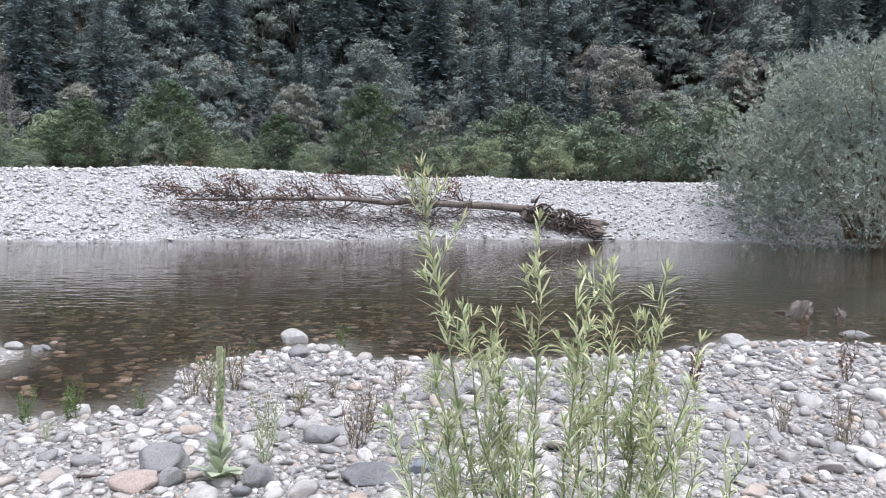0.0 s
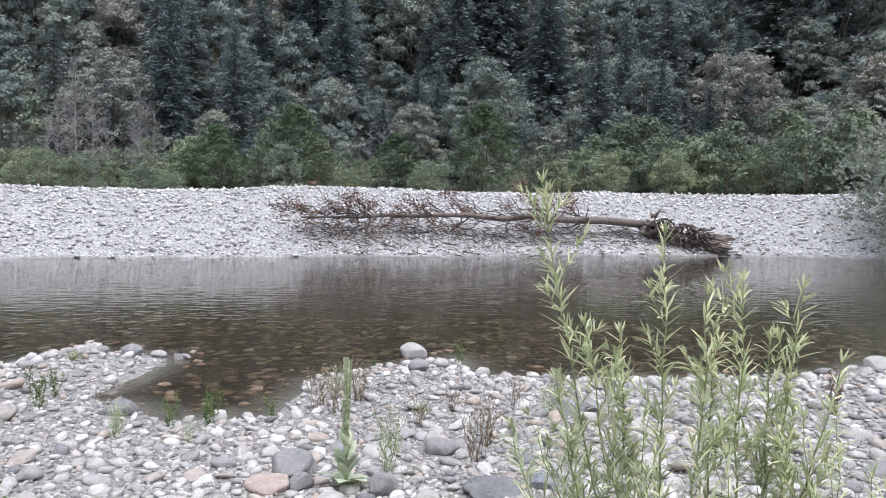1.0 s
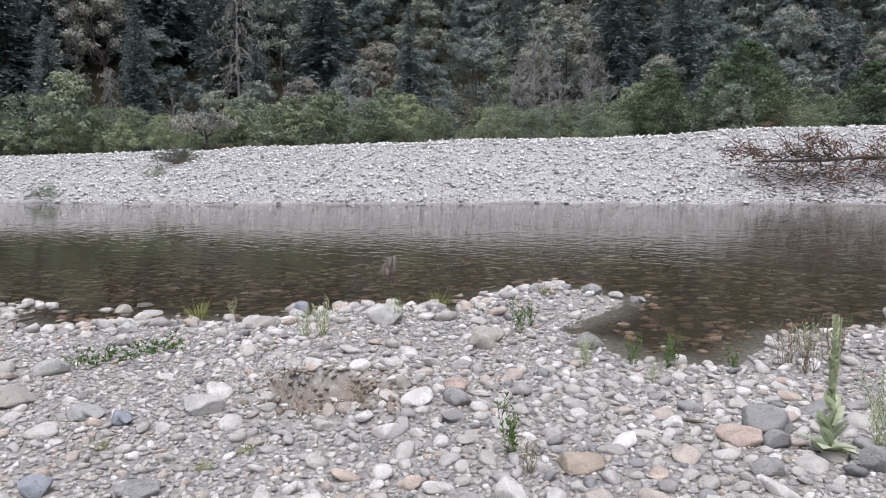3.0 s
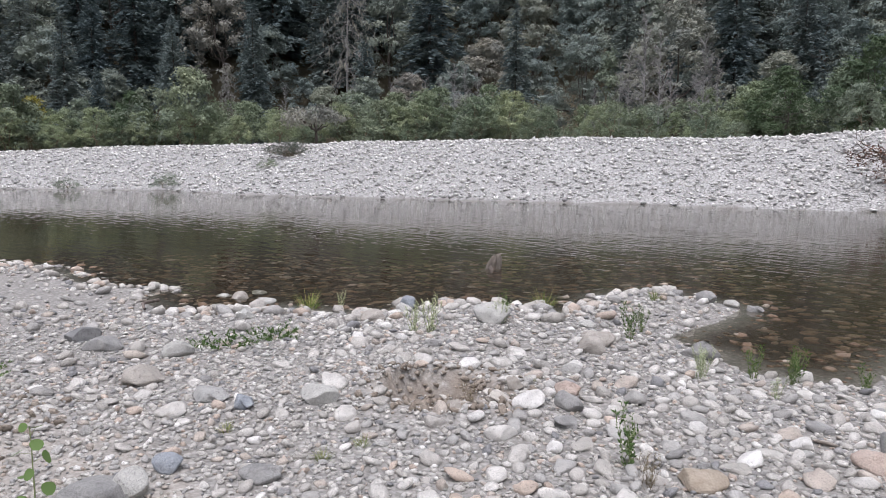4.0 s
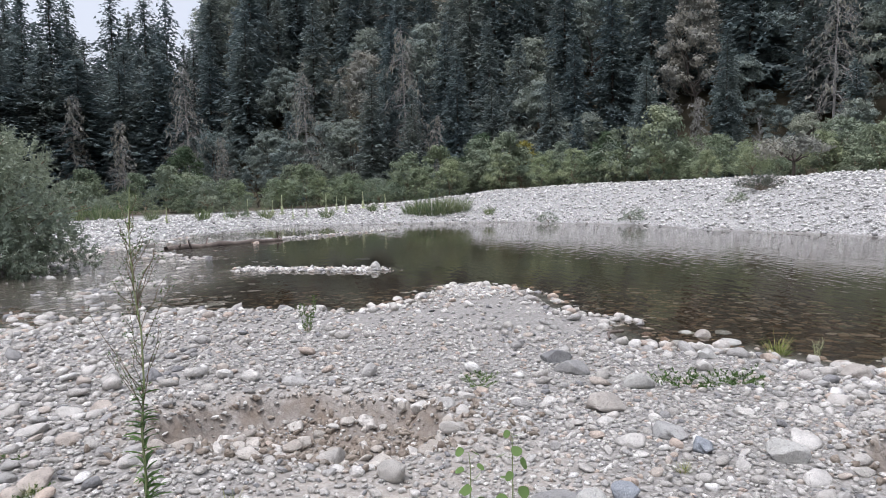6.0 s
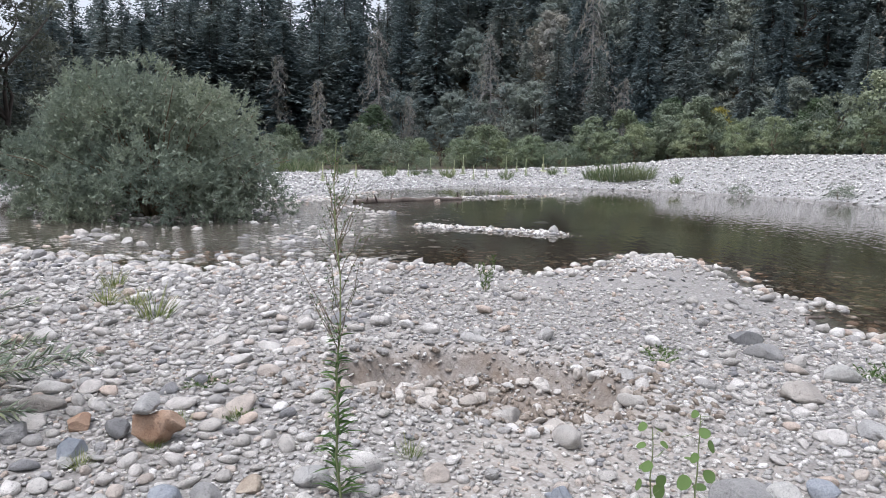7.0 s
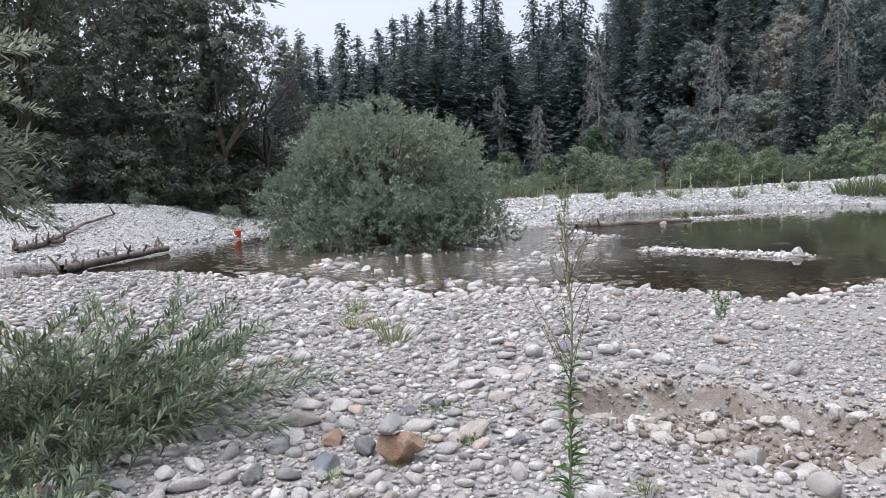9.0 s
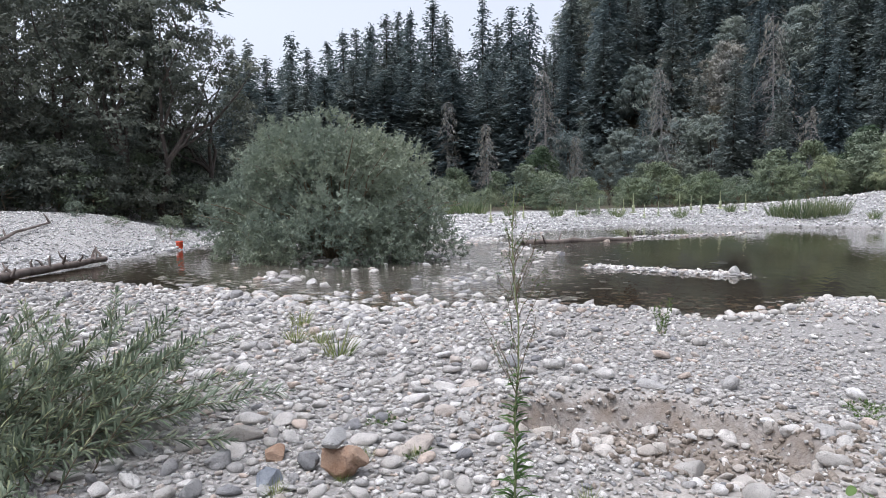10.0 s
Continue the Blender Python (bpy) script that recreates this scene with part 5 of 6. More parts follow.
    lv, lf = leaf_tris(at, w * 0.55 + turn * 0.85, np.cross(turn, w) + w * 0.4 + g.normal(0, 0.4, (len(w), 3)), L, L * narrow)
    ob = thing(name, label, "bush")
    wv, wf = join(wood)
    tagged(part("stemwork", mesh_of("stemwork", wv, [wf], M_BROWNSTEM, True), ob), kind="stuff")
    part("foliage", mesh_of("foliage", lv, [lf], leaf), ob)
    return ob


mid_willow = willow_bush("willow_bush", 500, 5.0, 8.3, 60, 100000, 0.16, M_WILLOW, "big rounded grey-green willow bush standing in the riffle", 0.40, 1.0, 0.86)
put(mid_willow, -21.15, -12.15, 30, 1.0, 0.2)
bank_willow = willow_bush("willow_bush", 501, 10.2, 15.5, 30, 105000, 0.20, M_WILLOW_LIT, "large silvery willow on the opposite bank over the water", 0.42, 1.0, 0.92, 110)
put(bank_willow, 19.4, 33.8, 0, 1.0, 0.2)

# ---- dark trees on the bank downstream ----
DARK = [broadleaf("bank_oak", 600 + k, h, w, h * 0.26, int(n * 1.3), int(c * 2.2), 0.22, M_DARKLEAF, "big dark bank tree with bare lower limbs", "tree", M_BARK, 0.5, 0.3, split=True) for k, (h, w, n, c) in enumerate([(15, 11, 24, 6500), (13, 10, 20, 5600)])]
put(DARK[0], *spot(138.5, 45), 0, 1.0)
put(DARK[1], *spot(135.2, 43), 60, 0.9)
for az, d, s, k in [(131.9, 46, 0.66, 1), (145.5, 43, 1.05, 1), (151, 47, 1.1, 0), (141.5, 54, 1.15, 1), (148, 56, 1.15, 0), (156, 50, 1.1, 1), (144, 62, 1.2, 0), (137, 64, 1.2, 1)]:
    again(DARK[k], *spot(az, d), az * 41 % 360, s)
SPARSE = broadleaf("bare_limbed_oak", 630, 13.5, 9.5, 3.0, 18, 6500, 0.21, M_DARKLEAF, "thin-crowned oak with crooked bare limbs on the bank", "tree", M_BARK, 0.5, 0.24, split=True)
put(SPARSE, *spot(131.6, 42), 0, 1.0)
again(SPARSE, *spot(129.7, 45), 140, 0.85)
pine = conifer("pine", 620, 30, 8, 13, M_CONIFER, "tall pine with a bare lower trunk", 0.6)
put(pine, *spot(132.9, 47), 0, 1.0)
for az, d, s, k in [(130.0, 42, 1.0, 1), (133.5, 42, 0.9, 2), (137.5, 40, 0.85, 0), (141.5, 41, 0.9, 4), (146, 41, 0.9, 3), (128.3, 45, 0.9, 0), (150, 42, 1.0, 2), (135.5, 44, 1.2, 2), (139.5, 46, 1.3, 0), (143.8, 45, 1.3, 4), (131.5, 47, 1.3, 2), (148, 46, 1.3, 0), (153, 45, 1.2, 4)]:
    c = again(SHRUBS[k], *spot(az, d), az * 29 % 360, s)
    tagged(c, "dark green shrub under the bank trees")

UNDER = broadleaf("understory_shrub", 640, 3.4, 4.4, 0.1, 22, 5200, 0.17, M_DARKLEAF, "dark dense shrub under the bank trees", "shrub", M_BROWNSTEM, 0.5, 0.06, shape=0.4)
put(UNDER, *spot(136.5, 40.5), 0, 0.9)
for az, d, s in [(129.0, 43.5, 0.8), (131.0, 42.5, 0.85), (133.8, 41.5, 0.9), (139.2, 40.5, 1.0), (142.0, 40, 0.95), (144.8, 40.5, 1.0), (147.5, 40.5, 1.1), (150.5, 41, 1.1), (153.5, 42, 1.1), (130.5, 48, 1.3), (134.0, 49, 1.5), (138.0, 50, 1.6), (142.5, 50, 1.6), (147.0, 51, 1.7), (151.5, 51, 1.7), (132.2, 54, 1.7), (136.0, 56, 1.9), (140.0, 58, 2.0), (128.0, 52, 1.3)]:
    again(UNDER, *spot(az, d), az * 61 % 360, s)

# ---- small shrubs and reeds on the gravel bar ----
for az, d, s, k in [(70.8, 41.5, 0.45, 3), (77.0, 44, 0.35, 3), (63.5, 40, 0.3, 3), (100.5, 52, 0.5, 1), (109.5, 56, 0.6, 1), (110.8, 58, 0.75, 4), (113, 60, 0.6, 0), (40.5, 42, 0.35, 3), (138.0, 35, 0.3, 1), (131.8, 32, 0.4, 1), (135.4, 33.5, 0.25, 3), (34.0, 43, 0.3, 1), (44.0, 45, 0.35, 1), (56.5, 47, 0.3, 3), (11.0, 43.5, 0.35, 1), (-4.0, 44, 0.35, 3)]:
    tagged(again(SHRUBS[k], *spot(az, d), az * 47 % 360, s), "small low shrub growing on the gravel bar")


# ================= fallen trees and driftwood =================
def fallen_tree():
    g = np.random.default_rng(700)
    a, b = np.array([4.2, 34.8, 0.80]), np.array([-10.3, 28.6, 1.05])
    ob = thing("fallen_tree", "long dead fallen tree with root plate and reddish twigs", "fallen tree")
    axis = wiggle(a, b, 14, 0.05, g)
    axis[:, 2] += 0.25 * np.sin(np.linspace(0, math.pi, 14))
    part("trunk", mesh_of("trunk", *[(v, [f]) for v, f in [tube(axis, np.linspace(0.19, 0.035, 14), 10)]][0], M_LOG, True), ob)
    shapes, f = stone_shapes(3, 3, 703, 0.3, 0.3)
    v = np.concatenate([q * sc + c for q, sc, c in zip(shapes, ([1.3, 0.8, 0.62], [1.25, 0.8, 0.55], [0.9, 0.7, 0.42]), ([4.3, 34.6, 0.42], [5.5, 34.4, 0.12], [6.6, 34.3, -0.12]))])
    f = np.concatenate([f + k * len(shapes[0]) for k in range(3)])
    part("root_plate", mesh_of("root_plate", v, [f], M_LOG, True), ob, "weathered grey-brown root mass with earth")
    for k in range(110):
        s = g.uniform(0, 1)
        p0 = np.array([3.6 + 3.0 * s, 34.0 + g.normal(0, 0.25), 0.85 - 0.85 * s + g.normal(0, 0.22)])
        d = unit(np.array([g.normal(0.7, 0.6), g.normal(-0.3, 0.4), g.normal(-0.25, 0.3)]))
        p = wiggle(p0, p0 + d * g.uniform(0.4, 1.3), 7, 0.09, g)
        p[:, 2] = np.maximum(p[:, 2], WATER + 0.05)
        part("root", mesh_of("root", *[(v, [q]) for v, q in [tube(p, np.linspace(g.uniform(0.04, 0.085), 0.014, 7), 5)]][0], M_BARK if k % 2 else M_LOG, True), ob)
    tips = []
    for k in range(120):
        s = g.uniform(0.2, 0.99)
        p0 = a + (b - a) * s
        p0[2] += 0.2
        up = g.normal(0.12, 0.42)
        d = unit(np.array([-0.75, -0.30, 0]) * g.uniform(0.2, 1.0) + np.array([0.35, -0.85, 0]) * g.normal(0, 0.55) + [0, 0, up])
        L = g.uniform(0.8, 2.6) * (1 - 0.35 * s) * (0.6 if up > 0.4 else 1.0)
        p = wiggle(p0, p0 + d * L, 6, 0.06, g)
        p[:, 2] = np.maximum(p[:, 2], [gz(q[0], q[1]) + 0.03 for q in p])
        pieces = [tube(p, np.linspace(0.028, 0.007, 6), 4)]
        for _ in range(7):
            i = int(g.integers(2, 6))
            e = p[i] + unit(d + g.normal(0, 0.7, 3)) * g.uniform(0.3, 0.8)
            e[2] = max(e[2], gz(e[0], e[1]) + 0.02)
            pieces.append(tube(wiggle(p[i], e, 4, 0.03, g), [0.010, 0.007, 0.006, 0.004], 3))
            tips.append(e)
        bv, bf = join(pieces)
        part("branch", mesh_of("branch", bv, [bf], M_BARK), ob)
    twigs = []
    for k in range(900):
        s = g.uniform(0.05, 0.98)
        q = a + (b - a) * s + np.array([0.37, -0.93, 0]) * g.normal(0.15, 0.75)
        an, L = g.uniform(0, 6.283), g.uniform(0.15, 0.7)
        e = q + np.array([math.cos(an), math.sin(an), 0]) * L
        q[2], e[2] = gz(q[0], q[1]) + 0.12, gz(e[0], e[1]) + g.uniform(0.12, 0.3)
        twigs.append(tube(wiggle(q, e, 3, 0.02, g), [0.014, 0.012, 0.006], 3))
    wv, wf = join(twigs)
    tagged(part("twig_litter", mesh_of("twig_litter", wv, [wf], M_BARK), ob, "dark broken twigs lying underneath"), kind="stuff")
    tips = np.array(tips)
    west = tips[:, 0] < 0.5
    tips = tips[west]
    n = 4200
    clus = tips[g.integers(0, len(tips), 90)]
    c = clus[g.integers(0, 90, n)] + g.normal(0, 0.16, (n, 3)) * [1, 1, 0.8]
    lv, lf = leaves(c, g.normal(size=(n, 3)) - [0, 0, 0.3], g.normal(size=(n, 3)), np.full(n, 0.14), np.full(n, 0.04))
    part("dead_foliage", mesh_of("dead_foliage", lv, [lf], M_RED), ob, "reddish brown dead needles")
    return ob


fallen_tree()


def drift_log(points, r0, r1, label, stubs=0, seed=1, name="drift_log"):
    g = np.random.default_rng(seed)
    ob = thing(name, label, "driftwood")
    p = np.array(points, float)
    s = np.linspace(0, 1, 9)
    axis = np.stack([np.interp(s, np.linspace(0, 1, len(p)), p[:, k]) for k in range(3)], -1)
    axis[1:-1] += g.normal(0, r0 * 0.15, (7, 3))
    part("trunk", mesh_of("trunk", *[(v, [f]) for v, f in [tube(axis, np.linspace(r0, r1, 9), 8)]][0], M_LOG, True), ob)
    for k in range(stubs):
        q = axis[int(g.integers(0, 9))] + g.normal(0, 0.1, 3) * [1, 1, 0]
        e = q + np.array([g.normal(0, 0.15), g.normal(0, 0.15), g.uniform(0.15, 0.4)])
        part("stub", mesh_of("stub", *[(v, [f]) for v, f in [tube(wiggle(q, e, 4, 0.02, g), [0.05, 0.04, 0.03, 0.015], 5)]][0], M_LOG, True), ob)
    return ob


drift_log([(-12.4, -16.4, -0.36), (-14.3, -16.95, -0.32), (-17.2, -17.9, -0.32)], 0.125, 0.085, "old grey log with broken branch stubs along the channel", 14, 2)
drift_log([(x, y, gz(x, y) + h) for x, y, h in ((-14.9, -20.3, 0.14), (-17.1, -21.5, 0.22), (-20.0, -23.5, 0.12))], 0.065, 0.035, "pale bare driftwood branch on the gravel", 3, 3)
drift_log([(x, y, gz(x, y) + 0.1) for x, y in ((-14.1, -20.6), (-14.7, -20.5), (-15.4, -20.3))], 0.10, 0.06, "dark tangle of driftwood roots on the gravel", 12, 6, "driftwood_tangle")
drift_log([(-28.4, -7.9, -0.44), (-30.2, -6.3, -0.40), (-32.6, -4.3, -0.43)], 0.15, 0.10, "dark waterlogged log lying across the riffle", 5, 4)
drift_log([(-9.9, 3.3, gz(-9.9, 3.3) + 0.08), (-9.6, 3.0, gz(-9.6, 3.0) + 0.09), (-9.2, 2.9, gz(-9.2, 2.9) + 0.08)], 0.025, 0.015, "short grey driftwood stick on the cobbles", 0, 5)


def stump(x, y, h, w, label, seed, lean=10):
    g = np.random.default_rng(seed)
    ob = thing("stump", label, "stump")
    n, rows = 28, 14
    an = np.linspace(0, 2 * math.pi, n, endpoint=False)
    ridge = 1 + 0.2 * np.cos(2 * an + g.uniform(0, 6)) + 0.13 * np.cos(5 * an + g.uniform(0, 6)) + 0.07 * np.cos(11 * an)
    rim = 1 - 0.14 * (1 + np.cos(an + g.uniform(0, 6))) * 0.5 - 0.12 * (np.cos(3 * an) > 0.6)
    v = []
    for q in np.linspace(0, 1, rows):
        rad = w * (0.36 - 0.06 * q) * ridge * (1 + 0.05 * g.normal(size=n)) * (1 if q < 0.9 else 0.72)
        v.append(np.stack([rad * np.cos(an + 0.4 * q) + 0.05 * q, rad * np.sin(an + 0.4 * q), -0.3 + (h + 0.3) * q * (rim if q > 0.5 else np.ones(n))], -1))
    v = np.concatenate(v)
    i, j = np.meshgrid(np.arange(rows - 1), np.arange(n), indexing="ij")
    f = np.stack([i * n + j, i * n + (j + 1) % n, (i + 1) * n + (j + 1) % n, (i + 1) * n + j], -1).reshape(-1, 4)
    part("wood", mesh_of("wood", v, [f, np.arange(n)[None] + (rows - 1) * n], M_STUMP, True), ob)
    for k in range(4):
        an = g.uniform(0, 6.28)
        p = wiggle((0, 0, h * 0.3), (math.cos(an) * w, math.sin(an) * w, -0.1), 5, 0.02, g)
        part("root", mesh_of("root", *[(q, [r]) for q, r in [tube(p, np.linspace(0.06, 0.02, 5), 5)]][0], M_LOG, True), ob)
    ob.matrix_world = pose(x, y, WATER - 0.02, lean, 0, g.uniform(0, 360))
    return ob


stump(-9.35, 8.78, 0.30, 0.34, "brown weathered stump standing in the pool", 710)
stump(6.15, 12.9, 0.36, 0.46, "grey weathered root stump in the river", 711, 20)
stump(7.1, 13.3, 0.16, 0.18, "small dark stump tip in the river", 712)


# ================= buckets =================
def bucket(x, y, r, h, mat, label):
    ob = thing("bucket", label, "bucket", (x, y, gz(x, y)))
    rings = [(r * 0.86, 0.0), (r * 0.88, 0.01), (r, h), (r * 1.05, h), (r * 1.05, h - 0.035), (r * 1.01, h - 0.04), (r * 0.985, h - 0.002), (r * 0.93, h), (r * 0.82, 0.02)]
    n = 24
    a = np.linspace(0, 2 * math.pi, n, endpoint=False)
    v = np.concatenate([np.stack([q * np.cos(a), q * np.sin(a), np.full(n, z)], -1) for q, z in rings])
    i, j = np.meshgrid(np.arange(len(rings) - 1), np.arange(n), indexing="ij")
    f = np.stack([i * n + j, i * n + (j + 1) % n, (i + 1) * n + (j + 1) % n, (i + 1) * n + j], -1).reshape(-1, 4)
    base = np.arange(n)[::-1][None]
    inner = np.arange(n)[None] + (len(rings) - 1) * n
    part("shell", mesh_of("shell", v, [f, base, inner], mat, True), ob)
    t = np.linspace(0, math.pi, 12)
    hv, hf = tube(np.stack([r * 1.04 * np.cos(t), -0.25 * r * np.sin(t) - r * 0.3, h - 0.03 - 0.11 * np.sin(t)], -1), np.full(12, 0.004), 4)
    part("handle", mesh_of("handle", hv, [hf], M_DEADTREE, True), ob, "thin wire handle")
    return ob


bucket(-22.3, -19.55, 0.13, 0.29, plain_material("orange_red_plastic", (0.80, 0.10, 0.035), 0.4, 0.06), "orange-red plastic bucket on the gravel bar")
bucket(-21.6, -20.2, 0.11, 0.22, plain_material("white_plastic", (0.78, 0.78, 0.76), 0.4, 0.06), "white plastic bucket on the gravel bar")


# ================= plants on the near bank =================
def leafy_stems(ob, stems, leaf_mat, stem_mat, per, length, width, g, spread=0.7, start=0.25, droop=0.15, r0=0.006, tuft=8):
    """Stems as parts, and the strap leaves of each as one part under it."""
    for a, b, bow in stems:
        p = wiggle(a, b, 9, 0.008, g)
        p += np.sin(np.linspace(0, math.pi, 9))[:, None] * np.asarray(bow)
        st = part("stem", mesh_of("stem", *[(v, [f]) for v, f in [tube(p, np.linspace(r0, r0 * 0.3, 9), 5)]][0], stem_mat, True), ob)
        H = np.linalg.norm(np.subtract(b, a))
        n = max(4, int(per * H))
        s = np.r_[g.uniform(start, 0.97, n), np.full(tuft, 0.99)]
        base = np.stack([np.interp(s, np.linspace(0, 1, 9), p[:, k]) for k in range(3)], -1)
        ax = unit(np.subtract(b, a))
        an = np.r_[np.arange(n) * 2.4 + g.normal(0, 0.4, n), g.uniform(0, 6.28, tuft)]
        ref = unit(np.cross(ax, [0.3, 1.0, 0.1]))
        ref2 = np.cross(ax, ref)
        rad = ref[None] * np.cos(an)[:, None] + ref2[None] * np.sin(an)[:, None]
        sp = np.r_[np.full(n, spread), np.full(tuft, spread * 0.5)] * g.uniform(0.7, 1.3, n + tuft)
        L = length * g.uniform(0.6, 1.2, n + tuft) * np.r_[0.75 + 0.35 * np.sin(s[:n] * math.pi), np.full(tuft, 0.6)]
        lv, lf = blades(base, ax * (1 - 0.35 * sp[:, None]) + rad * sp[:, None], L, np.full(n + tuft, width) * g.uniform(0.7, 1.2, n + tuft), np.full(n + tuft, droop) * g.uniform(0, 2.2, n + tuft), g)
        tagged(part("leaf_spray", mesh_of("leaf_spray", lv, [lf], leaf_mat, True), st), kind="stuff")


def near_willow():
    g = np.random.default_rng(800)
    ob = thing("willow_sapling", "pale green narrow-leaved willow sapling clump on the cobbles", "sapling")
    z = -0.12
    main = [((0.30, 3.45, z), (-0.06, 3.5, 1.66), (-0.02, 0, 0.0)), ((0.47, 3.42, z), (0.46, 3.46, 1.44), (0.0, 0, 0)), ((0.74, 3.45, z), (0.79, 3.5, 1.24), (0.02, 0, 0)), ((0.80, 3.5, z), (1.03, 3.5, 1.22), (0.04, 0, 0)),
            ((0.42, 3.45, z), (0.13, 3.4, 1.05), (-0.03, 0, 0)), ((0.55, 3.4, z), (0.62, 3.35, 1.20), (0.03, 0, 0)), ((0.8, 3.4, z), (1.12, 3.3, 0.95), (0.05, 0, 0)), ((0.35, 3.5, z), (0.30, 3.6, 0.98), (0, 0, 0)), ((0.62, 3.5, z), (0.70, 3.6, 1.02), (0.02, 0, 0)), ((0.9, 3.5, z), (0.93, 3.6, 0.98), (0, 0, 0)), ((0.2, 3.4, z), (0.02, 3.4, 0.80), (0, 0, 0))]
    side = []
    for a, b, bow in main:
        a, b = np.array(a), np.array(b)
        for k in range(7):
            s = g.uniform(0.35, 0.9)
            p = a + (b - a) * s + np.array(bow) * math.sin(math.pi * s)
            an, L = g.uniform(0, 6.283), g.uniform(0.14, 0.32) * (1.15 - 0.5 * s)
            side.append((p, p + np.array([math.cos(an) * 0.55, math.sin(an) * 0.55, 0.85]) * L, (0, 0, 0)))
    leafy_stems(ob, main, M_SANDBAR, M_STEM, 70, 0.125, 0.0115, g, 0.72, 0.18, 0.22, 0.0065, 12)
    leafy_stems(ob, side, M_SANDBAR, M_STEM, 85, 0.105, 0.0105, g, 0.6, 0.1, 0.2, 0.003, 7)
    low = []
    for k in range(44):
        x, y = g.uniform(-0.02, 1.18), g.uniform(3.1, 3.75)
        h = g.uniform(0.35, 0.85)
        low.append(((x, y, z), (x + g.normal(0, 0.12), y + g.normal(0, 0.1), z + h), (g.normal(0, 0.03), 0, 0)))
    leafy_stems(ob, low, M_SANDBAR, M_STEM, 58, 0.12, 0.0105, g, 0.7, 0.12, 0.25, 0.004, 9)
    return ob


near_willow()


def spreading_willow():
    g = np.random.default_rng(810)
    ob = thing("willow_shrub", "low spreading dark green willow shrub on the cobbles", "shrub")
    stems = []
    for k in range(80):
        a = g.uniform(0, 6.283)
        x, y = -3.35 + g.normal(0, 0.34), -4.6 + g.normal(0, 0.4)
        L = g.uniform(0.6, 1.3)
        e = (x + math.cos(a) * L * 0.7, y + math.sin(a) * L * 0.7, -0.1 + L * g.uniform(0.4, 0.85))
        stems.append(((x, y, -0.15), e, (0, 0, 0.1 * L)))
    for k in range(34):
        a = radians(150 + g.normal(0, 28))
        L = g.uniform(1.0, 1.75)
        x, y = -3.4 + g.normal(0, 0.25), -4.5 + g.normal(0, 0.3)
        stems.append(((x, y, -0.12), (x + math.cos(a) * L, y + math.sin(a) * L, g.uniform(0.1, 0.55)), (0, 0, 0.12)))
    for k in range(36):
        a, L = g.uniform(0, 6.283), g.uniform(0.4, 0.85)
        x, y = -2.85 + g.normal(0, 0.16), -3.9 + g.normal(0, 0.26)
        stems.append(((x, y, -0.12), (x + math.cos(a) * L * 0.7, y + math.sin(a) * L * 0.7, -0.1 + L * g.uniform(0.35, 0.7)), (0, 0, 0.08)))
    for k in range(13):
        a, L = g.uniform(0, 6.283), g.uniform(0.3, 0.55)
        x, y = -2.36 + g.normal(0, 0.12), -3.2 + g.normal(0, 0.2)
        stems.append(((x, y, -0.12), (x + math.cos(a) * L * 0.7, y + math.sin(a) * L * 0.7, -0.1 + L * g.uniform(0.35, 0.8)), (0, 0, 0.06)))
    leafy_stems(ob, stems, M_DEEP, M_BROWNSTEM, 105, 0.11, 0.0145, g, 0.7, 0.15, 0.2, 0.005, 8)
    return ob


spreading_willow()


def overhanging_willow():
    g = np.random.default_rng(820)
    ob = thing("willow_tree", "silvery willow whose branch tips hang into view", "tree")
    foot = np.array([*spot(168, 5.2), -0.1])
    top = np.array([*spot(157, 5.3), 1.6])
    part("trunk", mesh_of("trunk", *[(v, [f]) for v, f in [tube(wiggle(foot, top, 6, 0.04, g), np.linspace(0.08, 0.04, 6), 8)]][0], M_BARK, True), ob)
    stems = []
    for k in range(58):
        az, d, z = 140.9 + abs(g.normal(0, 3.2)), g.uniform(4.6, 5.6), g.uniform(1.45, 2.65)
        e = np.array([*spot(az, d), z - 0.1])
        s = top + g.normal(0, 0.15, 3)
        stems.append((s, e, (0, 0, 0.25)))
    leafy_stems(ob, stems, M_WILLOW, M_BROWNSTEM, 75, 0.085, 0.017, g, 0.8, 0.35, 0.12, 0.007, 12)
    return ob


overhanging_willow()


